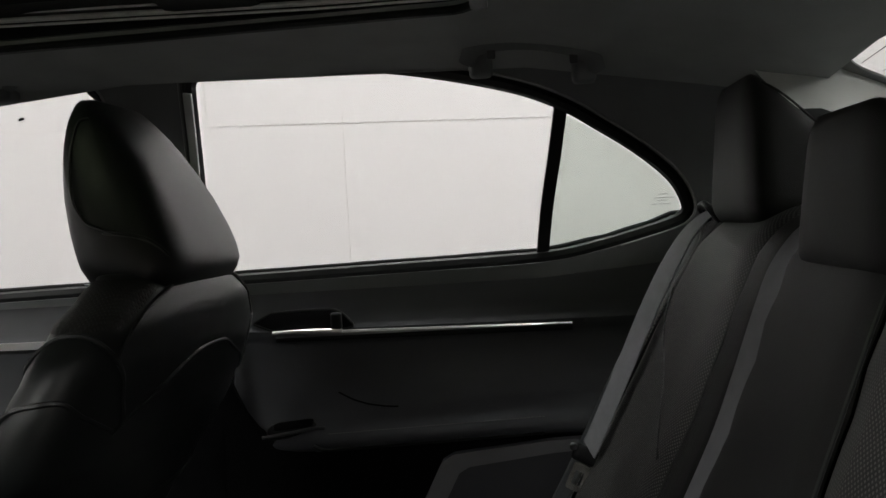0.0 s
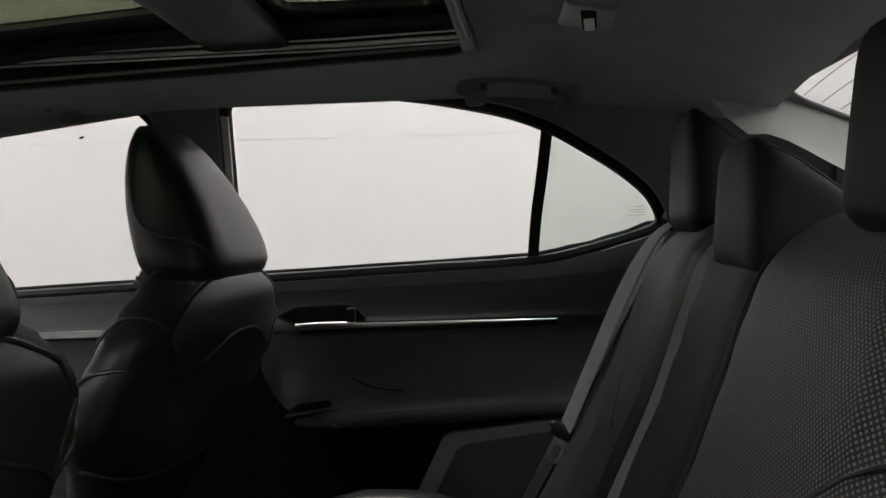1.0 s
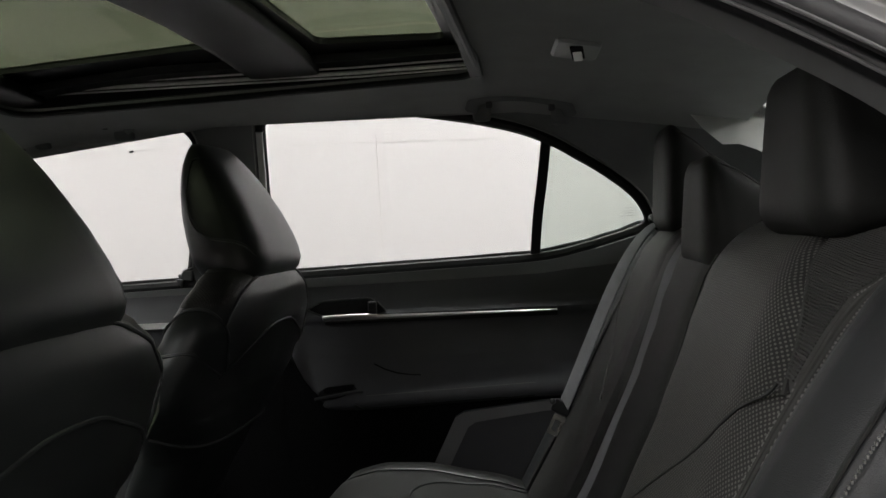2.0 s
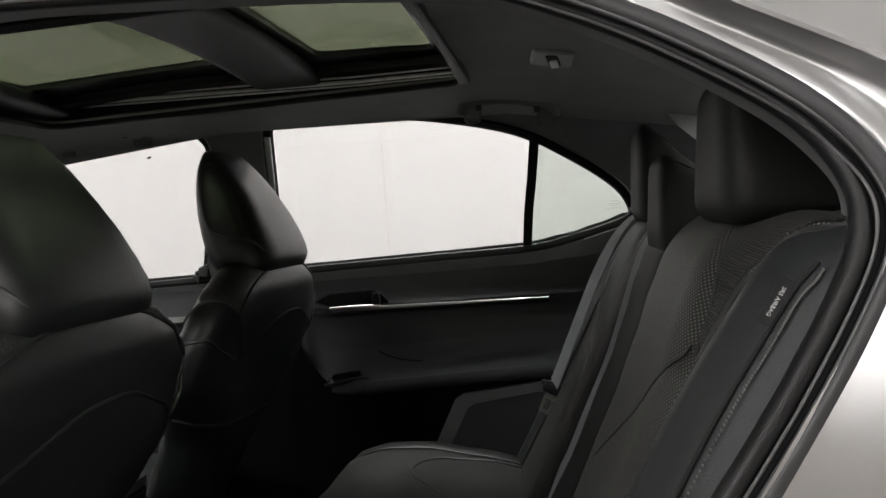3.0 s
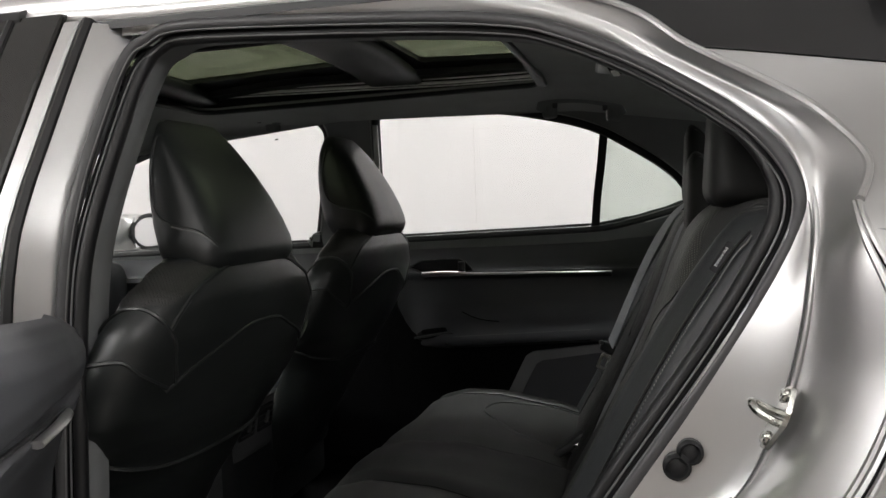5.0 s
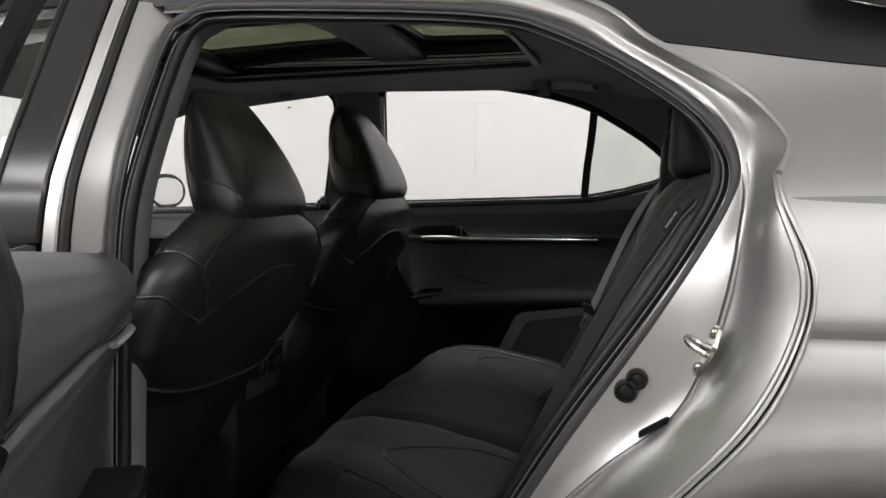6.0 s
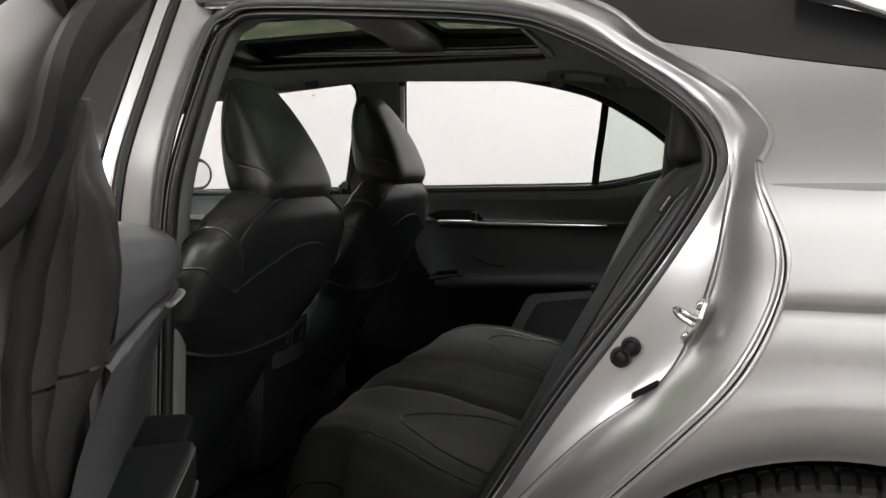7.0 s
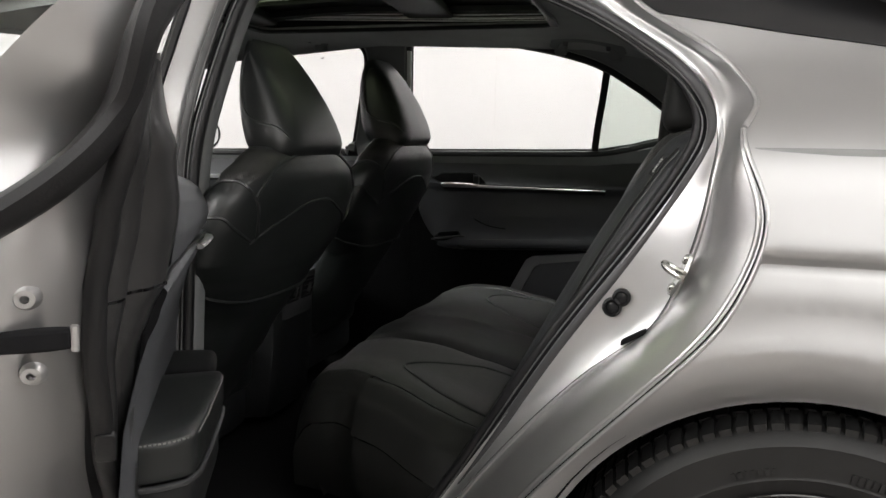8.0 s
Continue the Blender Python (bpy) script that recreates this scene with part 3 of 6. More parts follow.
FRONT_WIN = [(-0.815, 0.9765), (-0.806, 0.979), (-0.802, 0.99), (-0.77, 1.09), (-0.735, 1.19), (-0.694, 1.30), (-0.702, 1.338), (-0.735, 1.357), (-0.90, 1.351), (-1.04, 1.333), (-1.30, 1.275), (-1.55, 1.19),
             (-1.72, 1.08), (-1.74, 0.97), (-1.4, 0.965)]


def far_place(off):
    return lambda x, z, d: Vector((x, half(z) - off + d, z))


def loop2(pts, n=5):
    return [(p.x, p.y) for p in curve(pts, n, True)]


rw, fw = loop2(REAR_WIN, 6), loop2(FRONT_WIN, 6)
outer = [(-1.8, 0.25), (0.75, 0.25), (0.75, 1.20), (0.56, 1.30), (0.40, 1.345), (0.1, 1.378), (-0.6, 1.40), (-1.3, 1.33), (-1.8, 1.12)]
part("pillar_trim", sheet(outer, [grow(rw, 0.022), grow(fw, 0.022)], far_place(0.035), 0.02, 0.05), PILLAR, car, "dark grey soft-touch pillar and roof side trim")
for lp in (rw, fw):
    part("window_frame", sweep([(x, half(z) - 0.016, z) for x, z in grow(lp, 0.014)], ring(0.011, 8, 0.014), (0, 1, 0), True), RUBBER, car, "black far-side window surround")

part("frame_edge", sweep([(x - 0.009, half(z) - 0.033, z) for x, z in [(-0.561, 1.0), (-0.545, 1.10), (-0.521, 1.236), (-0.503, 1.325)]], [(-0.0085, -0.003), (0.0065, -0.003), (0.0065, 0.003), (-0.0085, 0.003)], (1, 0, 0)), C_TRIM, car, "pale edge of the far window frame")
for lp in (rw, fw):
    part("opening_lip", sweep([(x, half(z) - 0.037, z) for x, z in grow(lp, 0.023) if z > 1.0], ring(0.0022, 6), (0, 1, 0)), LAMP_BODY, car, "thin grey lip round the window opening")
# the far glass, with the divider bar of the rear door
DIV = [(0.118, 0.995), (0.130, 1.09), (0.146, 1.18), (0.160, 1.27)]
div_curve = [(p.x, p.y) for p in curve(DIV, 6)]
quarter_part = [p for p in rw if p[0] >= lerp(p[1], [(b, a) for a, b in DIV])]
part("rear_door_glass", sheet(grow(rw, 0.004), [], lambda x, z, d: Vector((x, half(z) + 0.004 + d, z)), 0.004, 0.08), GLASS, car, "clear rear door window glass")
part("front_door_glass", sheet(grow(fw, 0.004), [], lambda x, z, d: Vector((x, half(z) + 0.004 + d, z)), 0.004, 0.08), GLASS, car, "clear front door window glass")
part("quarter_glass", sheet([(x, z) for x, z in div_curve] + [p for p in quarter_part if p[1] < 1.262 or p[0] > 0.16], [], lambda x, z, d: Vector((x, half(z) - 0.006 + d, z)), 0.004, 0.05),
     GLASS_Q, car, "slightly green fixed quarter glass")
part("window_divider", sweep([(x, half(z) - 0.012, z) for x, z in div_curve], [(-0.012, -0.006), (0.012, -0.006), (0.012, 0.006), (-0.012, 0.006)], (1, 0, 0.05)), RUBBER, car, "black upright window divider bar")


# ---- doors ----
def far_side(x, w, z):
    return true((x, w, z))


DOOR_O, DOOR_ANGLE = Vector((-0.416, -0.883, 0)), radians(62.0)
DOOR_D, DOOR_N = Vector((math.cos(DOOR_ANGLE), -math.sin(DOOR_ANGLE), 0)), Vector((math.sin(DOOR_ANGLE), math.cos(DOOR_ANGLE), 0))


def swung(x, w, z):
    """Carries a point of the shut near door, w out from the middle, to where the door stands open."""
    return door_at(x + 0.34, w, z)


def door_at(s, w, z):
    """A point of the open door: s back from its hinges, w out from the car's middle as if it were shut."""
    return DOOR_O + DOOR_D * s + DOOR_N * (0.835 - w) + Vector((0, 0, z))


def open_side(x, w, z):
    p = true((x, w, z))
    return swung(p.x, p.y + 0.043, p.z)


PANEL = [(0.27, 0.700), (0.40, 0.690), (0.60, 0.688), (0.66, 0.694), (0.70, 0.702), (0.76, 0.712), (0.82, 0.716), (0.845, 0.714), (0.852, 0.708), (0.868, 0.708), (0.88, 0.716),
         (0.92, 0.722), (0.96, 0.735), (0.985, 0.750), (1.00, 0.762)]


# the armrest grows out of the lining: sharp below, drawn into the hollow above; by height over its lower edge
ARM = [(-0.30, 0.694), (-0.02, 0.692), (-0.002, 0.690), (0.001, 0.672), (0.006, 0.662), (0.014, 0.658), (0.026, 0.659), (0.034, 0.663), (0.050, 0.674), (0.080, 0.692), (0.12, 0.706), (0.17, 0.715), (0.205, 0.714), (0.225, 0.709)]


def trim_w(x, z):
    """The inner surface of a door's lining."""
    b = belt(x)
    zz = z if z < 0.88 else 0.88 + (z - 0.88) * (1.0 - 0.88) / max(0.02, b + 0.002 - 0.88)
    t = max(0.0, min(1.0, (x + 0.365) / 0.47))
    w = lerp(zz, PANEL)
    if -1.0 < x:
        shaped = lerp(z - 0.022 * t - 0.632, ARM)
        f = lerp(x, [(-0.52, 0.0), (-0.42, 0.35), (-0.35, 0.9), (-0.30, 1.0)]) * max(0.0, min(1.0, (0.862 - z) / 0.02))
        w += (shaped - w) * f
    return w


def door_lining(side, owner, x0, x1, zlow):
    """Lining, chrome strip, pull cup, armrest, map pocket and release of one door."""
    front = [(x0, zlow), (x1 - 0.30, zlow), (x1 - 0.12, 0.55), (x1, 0.82), (x1, belt(x1)), *[(x, belt(x)) for x in np.linspace(x1 - 0.04, x0 + 0.04, 14)], (x0, belt(x0))]
    fine = [(x, z) for x in np.arange(x0 + 0.02, x1, 0.035) for z in (0.838, 0.845, 0.850, 0.856, 0.862, 0.868, 0.874, 0.880, 0.735, 0.755, 0.775, 0.80, 0.82)]
    fine += [(x, 0.632 + 0.022 * max(0.0, min(1.0, (x + 0.365) / 0.47)) + h) for x in np.arange(x0 + 0.02, x1, 0.02) for h in (-0.02, -0.004, 0.0, 0.004, 0.009, 0.015, 0.022, 0.029, 0.036, 0.044, 0.055, 0.07, 0.085)]
    fine += [(x, belt(x) - d) for x in np.arange(x0 + 0.02, x1, 0.035) for d in (0.004, 0.010, 0.018)]
    lining = part("lining", sheet(front, [], lambda x, z, d: side(x, trim_w(x, z) + d, z), 0.02, 0.035, fine), DOOR_TRIM, owner, "black soft door lining", raw=True)
    part("belt_seal", sweep([side(x, 0.757, belt(x) + 0.001) for x in np.linspace(x0, x1, 24)], ring(0.0042, 8), side(0, 1, 0) - side(0, 0, 0)), RUBBER, owner, raw=True)
    return lining


def rear_door_details(side, owner, x0, x1=0.46):
    lining = door_lining(side, owner, x0, x1, 0.29)
    out = side(0, 1, 0) - side(0, 0, 0)
    strip = [side(x, 0.701, 0.8600 - 0.0005 * (x - 0.164) / 0.56) for x in np.linspace(-0.42, 0.166, 30)]
    rows = []
    for k, p in enumerate(strip):
        h = 0.0058 - 0.0042 * k / 29
        rows.append([p + out.normalized() * o + Vector((0, 0, u * h)) for o, u in ((0.004, -1), (-0.003, -0.9), (-0.005, 0.1), (-0.003, 0.9), (0.004, 1))])
    part("chrome_strip", loft(bmesh.new(), rows, close_v=True, caps=True), CHROME, owner, "thin satin chrome trim strip", raw=True)
    part("strip_groove", sweep([p + Vector((0, 0, -0.0085)) + out.normalized() * 0.003 for p in strip], ring(0.0042, 6, 0.005), out), RUBBER, owner, raw=True)
    blade = [side(x, 0.697 - 0.004 * math.sin(math.pi * k / 11), 0.864 + 0.002 * math.sin(math.pi * k / 11)) for k, x in enumerate(np.linspace(-0.425, -0.285, 12))]
    part("release_lever", sweep(blade, ring(0.0035, 8, 0.0050), out), CHROME, owner, "chrome inside door release lever", raw=True)
    # dark recess behind the lever, drawn to a point at the front
    rec = [(-0.47, 0.885), (-0.425, 0.866), (-0.285, 0.866), (-0.262, 0.872), (-0.285, 0.898), (-0.305, 0.908), (-0.36, 0.908), (-0.43, 0.905)]
    part("release_recess", sheet(rounded(rec, 0.008, 3), [], lambda x, z, d: side(x, 0.7085 + d + 0.008 * (z > 0.9), z), 0.006, 0.03), UNDER, owner, "dark release recess", raw=True)
    part("recess_rim", sweep([side(p[0], 0.709, p[1]) for p in rounded(rec, 0.008, 4)], ring(0.0022, 6), out, True), DOOR_EDGE, owner, raw=True)
    part("lock_toggle", soft_box((0.022, 0.014, 0.034), 0.005, 4, lambda p: side(p.x - 0.296, 0.700 + p.y, 0.884 + p.z)), PLASTIC, owner, "dark lock toggle", raw=True)
    # the armrest's lower edge, its stitching, and the pull cup before it
    def edge_line(x, h, lift):
        t = max(0.0, min(1.0, (x + 0.365) / 0.47))
        z = 0.632 + 0.022 * t + h
        return side(x, trim_w(x, z) - lift, z)
    part("armrest_lip", tube([edge_line(x, 0.004 + 0.012 * max(0.0, (-0.315 - x) / 0.03) ** 2, 0.001) for x in np.linspace(-0.345, 0.10, 30)], 0.0030, out, n=6), LEATHER_SEAM, owner, "piped lower edge of the armrest", raw=True)
    stitch = bmesh.new()
    for k in range(60):
        x = -0.315 + k * 0.0070
        a, b = edge_line(x, 0.036, 0.0002), edge_line(x + 0.0042, 0.036, 0.0002)
        tube([a, b], 0.0008, out, n=4, bm=stitch)
    part("stitching", stitch, STITCH, lining, "grey stitching", smooth=False, raw=True)
    part("lining_crease", tube([side(x, trim_w(x, z) - 0.0005, z) for x, z in ((-0.300, 0.742), (-0.270, 0.728), (-0.240, 0.719), (-0.205, 0.714), (-0.18, 0.713))], 0.0016, out, n=6), UNDER, owner, raw=True)
    cup = part("pull_cup", soft_box((0.105, 0.030, 0.030), 0.012, 6, lambda p: side(-0.392 + p.x, 0.688 + p.y, 0.674 + p.z + 0.10 * p.x)), PLASTIC, owner, "dark plastic pull cup", raw=True)
    part("cup_well", soft_box((0.080, 0.016, 0.016), 0.006, 5, lambda p: side(-0.388 + p.x, 0.680 + p.y, 0.686 + p.z + 0.10 * p.x)), UNDER, cup, raw=True)
    part("cup_edge", tube([side(x, 0.673 - 0.004 * math.sin(math.pi * k / 11), 0.664 + 0.16 * (x + 0.45) - 0.9 * max(0.0, x + 0.355) ** 1.5) for k, x in enumerate(np.linspace(-0.45, -0.325, 12))], 0.0034, out), PLASTIC_GREY, cup, "grey lower lip of the pull cup", raw=True)
    # black lower panel; its front edge climbs to draw the front seat's shadow
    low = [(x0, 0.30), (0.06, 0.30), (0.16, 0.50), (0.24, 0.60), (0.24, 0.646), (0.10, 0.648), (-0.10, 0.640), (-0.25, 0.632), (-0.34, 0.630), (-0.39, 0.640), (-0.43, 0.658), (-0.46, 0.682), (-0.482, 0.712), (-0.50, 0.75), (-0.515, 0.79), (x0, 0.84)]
    part("shaded_lower_lining", sheet(low, [], lambda x, z, d: side(x, 0.682 + d, z), 0.008, 0.05), CARPET_AND_SHADE, owner, "black lower door panel, its raised front standing for the seat's shadow", raw=True)
    # map pocket: a grey bordered panel standing off the lining
    border = [(-0.228, 0.42), (-0.208, 0.47), (-0.133, 0.615), (-0.111, 0.628), (0.08, 0.649), (0.22, 0.655), (0.14, 0.52), (0.08, 0.44)]
    inner = [(-0.182, 0.42), (-0.166, 0.47), (-0.102, 0.591), (-0.082, 0.603), (0.08, 0.625), (0.185, 0.632), (0.12, 0.52), (0.07, 0.44)]
    pk, inner = [(x + 0.036, z - 0.006) for x, z in border], [(x + 0.036, z - 0.006) for x, z in inner]
    part("pocket_border", sheet(pk, [inner], lambda x, z, d: side(x, 0.664 + d + 0.02 * (z < 0.46), z), 0.02, 0.03), POCKET, owner, "grey map pocket border", raw=True)
    part("pocket_panel", sheet(inner, [], lambda x, z, d: side(x, 0.676 + d, z), 0.01, 0.04), DOOR_TRIM, owner, "dark map pocket panel", raw=True)
    return lining


far_door = part("far_rear_door", sheet([(-0.53, 0.26), (0.10, 0.26), (0.48, 0.72), (0.48, belt(0.4) - 0.03), *[(x, belt(x) - 0.03) for x in np.linspace(0.35, -0.5, 12)], (-0.53, 0.95)], [],
                                       lambda x, z, d: Vector((x, 0.80 + d, z)), 0.06, 0.08), SILVER, car, "closed rear door of the far side")
rear_door_details(far_side, far_door, -0.53)
far_front = part("far_front_door", sheet([(-1.75, 0.26), (-0.60, 0.26), (-0.62, 0.94), (-1.75, 0.93)], [], lambda x, z, d: Vector((x, 0.80 + d, z)), 0.06, 0.1), SILVER, car, "closed front door of the far side")
door_lining(far_side, far_front, -1.75, -0.58, 0.29)
part("chrome_strip", sweep([far_side(x, 0.700, 0.862) for x in np.linspace(-1.62, -0.80, 20)], [(-0.004, -0.0065), (0.003, -0.0065), (0.003, 0.0065), (-0.004, 0.0065)], (0, 1, 0)), CHROME, far_front, "thin satin chrome trim strip", raw=True)

# lower pillar trim, coloured near-black to carry the front seat's shade
part("shaded_lower_pillar", sheet([(-0.820, 0.27), (-0.505, 0.27), (-0.505, 0.93), (-0.530, 0.992), (-0.625, 0.990), (-0.640, 0.93), (-0.655, 0.70), (-0.820, 0.62)], [], lambda x, z, d: Vector((x, trim_w(-0.53, z) + 0.004 + d, z)), 0.01, 0.05), CARPET_AND_SHADE, car, "black lower pillar trim, darkened for the front seat's shade")

# the open near door
door = part("open_rear_door", sheet([(p.x, p.z) for p in curve(R3[10:], 6)] + [(-0.38, 0.34), (-0.40, 0.7), (-0.40, 0.98), *[(x, 0.985 + 0.06 * max(0, x)) for x in np.linspace(-0.35, 0.44, 14)]], [],
                                     lambda x, z, d: swung(x, skin(0.0, z) - 0.004 - d, z), 0.004, 0.05), SILVER, car, "silver rear door standing wide open", raw=True)


# its lining: a full upper roll, a groove with a chrome strip, and a hollow below that meets the armrest
NEAR_LINING = [(0.28, 0.765), (0.60, 0.762), (0.74, 0.757), (0.80, 0.752), (0.86, 0.738), (0.895, 0.722), (0.912, 0.716), (0.917, 0.721), (0.924, 0.721), (0.930, 0.713), (0.945, 0.7095), (0.962, 0.712),
               (0.976, 0.720), (0.985, 0.733), (0.991, 0.752)]
NEAR_GROOVE = 0.9205


def near_rise(s_at, z):
    """The lining's upper edge climbs towards the rear of the door."""
    return z if z < 0.93 else 0.93 + (z - 0.93) * (0.042 + 0.080 * max(0.0, s_at)) / 0.061


def near_lining_w(s_at, z):
    tilt = 0.035 * (s_at - 0.52) * max(0.0, min(1.0, (z - 0.80) / 0.1)) * max(0.0, min(1.0, (0.99 - z) / 0.04))
    return lerp(z - tilt, NEAR_LINING) + 0.020 * lerp(s_at, [(-0.04, 1.0), (0.06, 0.25), (0.14, 0.0)])


zs = sorted([*np.linspace(0.30, 0.88, 24), *np.linspace(0.885, 0.991, 44)])
near_lining = part("lining", loft(bmesh.new(), [[door_at(q, near_lining_w(q, z), near_rise(q, z)) for z in zs] for q in np.linspace(-0.04, 0.70, 38)]), DOOR_TRIM, door, "soft dark door lining with a rolled upper edge", raw=True)
groove = [door_at(q, near_lining_w(q, NEAR_GROOVE) - 0.001, NEAR_GROOVE + 0.035 * (q - 0.52)) for q in np.linspace(0.20, 0.712, 24)]
# the chrome strip, in black paint to stand for the dark it mirrors
part("groove_strip", tube(groove, 0.0017, (0, 0, 1), n=8), BLACK_PAINT, door, "thin chrome trim strip, coloured black for its dark reflection", raw=True)
lever = [door_at(q, 0.713 - 0.008 * math.sin(math.pi * k / 9), 0.904 + 0.004 * math.sin(math.pi * k / 9)) for k, q in enumerate(np.linspace(0.19, 0.31, 10))]
part("release_lever", sweep(lever, ring(0.0035, 8, 0.006), (0, 0, 1)), CHROME, door, "chrome inside door release lever", raw=True)


def near_arm(p):
    """The armrest: narrower at its rear end, its inner edge slightly bowed."""
    q = 0.45 + p.x
    inner = lerp(q, [(-0.03, 0.700), (0.20, 0.688), (0.35, 0.685), (0.50, 0.696), (0.57, 0.703)])
    f = p.y / 0.08 + 0.5
    return door_at(q - 0.018 * (1 - f) ** 3 * (q > 0.5), inner + (0.768 - inner) * f, 0.7275 + p.z + 0.004 * (1 - f))


near_pad = part("armrest", soft_box((0.25, 0.08, 0.046), 0.010, 9, near_arm), LEATHER, door, "padded black armrest with grey stitching", raw=True)
part("armrest_base", soft_box((0.24, 0.076, 0.060), 0.012, 6, lambda p: near_arm(Vector((p.x - 0.006, p.y + 0.004, p.z - 0.055)))), PLASTIC, door, "black plastic armrest base", raw=True)
part("armrest_lip", tube([near_arm(Vector((0.122, y, -0.026))) for y in np.linspace(0.034, -0.026, 7)] + [near_arm(Vector((x, -0.039, -0.026))) for x in np.linspace(0.105, -0.115, 10)], 0.0032, (0, 0, 1), n=6), PLASTIC_GREY, door, raw=True)
near_thread = bmesh.new()
thread_path = [near_arm(Vector((0.1235, y, 0.0185))) for y in np.linspace(0.036, -0.028, 13)] + [near_arm(Vector((x, -0.0392, 0.0170))) for x in np.linspace(0.110, -0.11, 32)]
for a, b in zip(thread_path, thread_path[1:]):
    tube([a, a.lerp(b, 0.6)], 0.0011, (0, 0, 1), n=5, bm=near_thread)
part("stitching", near_thread, STITCH, near_pad, "grey stitching", smooth=False, raw=True)
near_cup = part("pull_cup", soft_box((0.17, 0.066, 0.034), 0.012, 6, lambda p: door_at(0.240 + p.x, 0.734 + p.y - 0.002, 0.726 + p.z + 0.05 * p.x)), PLASTIC, door, "dark plastic pull cup", raw=True)
part("cup_well", soft_box((0.010, 0.050, 0.014), 0.003, 4, lambda p: door_at(0.326 + p.x, 0.736 + p.y, 0.736 + p.z)), UNDER, near_cup, raw=True)
part("map_pocket", soft_box((0.50, 0.03, 0.24), 0.012, 6, lambda p: door_at(0.26 + p.x - 0.1 * max(0.0, -p.z), 0.742 + p.y, 0.46 + p.z)), PLASTIC, door, "black map pocket", raw=True)


def shut_row(dx, dw_low, dw_high, z_from=0.0, first=1):
    out = []
    for p in curve(R3[first:], 10):
        if p.z < z_from:
            continue
        if p.z > 1.165:
            continue
        k = max(0.0, min(1.0, (p.z - 0.99) / 0.12))
        m = 1 - 0.8 * max(0.0, min(1.0, (p.z - 1.085) / 0.05))
        xx = p.x + dx * (1 - 0.4 * k) * m
        out.append(swung(xx, -p.y + (dw_low * (1 - k) + dw_high * k) * m, p.z - (0.03 * k * min(1, -dx / 0.05) if dx else 0)))
    return even(out, 40)


sf = [shut_row(0.0, -0.004, -0.002), shut_row(-0.006, -0.014, -0.008), shut_row(-0.030, -0.070, -0.024), shut_row(-0.040, -0.085, -0.034), shut_row(-0.066, -0.100, -0.048), shut_row(-0.080, -0.110, -0.058),
      shut_row(-0.086, -0.114, -0.062), shut_row(-0.094, -0.110, -0.062)]
part("shut_face", loft(bmesh.new(), sf), JAMB, door, "silver painted shut face with latch", raw=True, crease=60)


def edge_at(ds, f, z, out=0.0):
    """The lining's rear edge, ds back from the seal and f of the way into the door opening."""
    q = 0.768 + lerp(z, [(0.34, -0.44), (0.56, -0.28), (0.722, -0.125), (0.80, -0.055), (0.89, 0.0), (0.955, 0.009), (1.045, 0.040), (1.10, 0.030)])
    w = lerp(z, [(0.30, 0.772), (0.75, 0.764), (0.875, 0.757), (0.93, 0.754), (0.985, 0.742), (1.045, 0.723), (1.10, 0.712)])
    deep = lerp(z, [(0.30, 0.004), (0.75, 0.007), (0.80, 0.010), (0.87, 0.015), (0.910, 0.028), (0.93, 0.037), (0.99, 0.036), (1.03, 0.022), (1.055, 0.010), (1.08, 0.004)])
    return door_at(q + ds, w + out - f * deep, z)


part("door_seal", sweep([edge_at(-0.002, 0.0, z, 0.004) for z in np.linspace(0.34, 1.09, 40)], ring(0.0085, 10, 0.009), DOOR_N), RUBBER, door, "thick black rubber door seal", raw=True)
EDGE = ((-0.006, -0.2), (-0.010, 0.12), (-0.015, 0.34), (-0.021, 0.42), (-0.025, 0.36), (-0.0265, 0.22), (-0.029, 0.24), (-0.031, 0.46), (-0.037, 0.76), (-0.046, 0.98), (-0.056, 1.05), (-0.075, 1.0), (-0.12, 0.8))
for name, z0, z1, n, lab in (("lining_edge", 0.34, 0.918, 36, "black moulded lining edge"), ("upper_lining_edge", 0.9205, 1.092, 22, "black upper edge trim of the door lining")):
    rise = [0.010 * min(1.0, -ds / 0.05) for ds, f in EDGE]
    rows = [[edge_at(ds, f, z0 + up * (name[0] == "u") + (z1 - 0.95 * max(0.0, -ds - 0.02) * (name[0] == "u") + up * (name[0] == "l") - z0) * k / n) for (ds, f), up in zip(EDGE, rise)] for k in range(n + 1)]
    part(name, loft(bmesh.new(), rows), DOOR_EDGE, door, lab, raw=True, crease=50)
part("frame_skin", sweep(even([swung(p.x - 0.012, -p.y - 0.012, p.z - 0.004) for p in curve(R3[1:7], 10)], 10), ring(0.010, 10, 0.016), DOOR_N), BLACK_PAINT, door, "black painted window frame", raw=True)
part("edge_clip", soft_box((0.014, 0.016, 0.028), 0.004, 4, lambda p: edge_at(0.004 + p.x, 0.0, 0.80 + p.z, 0.001 + p.y)), RUBBER, door, "small black rubber stop", raw=True)
# the frame's own seal swings out to the skin below the belt
seal_w = [(0.955, 0.862), (0.985, 0.797), (0.997, 0.779), (1.010, 0.764), (1.027, 0.748), (1.045, 0.738), (1.065, 0.730), (1.096, 0.719), (1.12, 0.713)]
frame_seal = [swung(p.x - 0.015, lerp(p.z, seal_w) if p.z < 1.12 else -p.y - lerp(p.z, [(1.12, 0.050), (1.2, 0.030)]), p.z) for p in curve(R3[1:], 10) if p.z > 0.955]
part("frame_seal", sweep(even(frame_seal, 30), ring(0.011, 10, 0.017), DOOR_N), RUBBER, door, "black rubber seal round the window frame", raw=True)

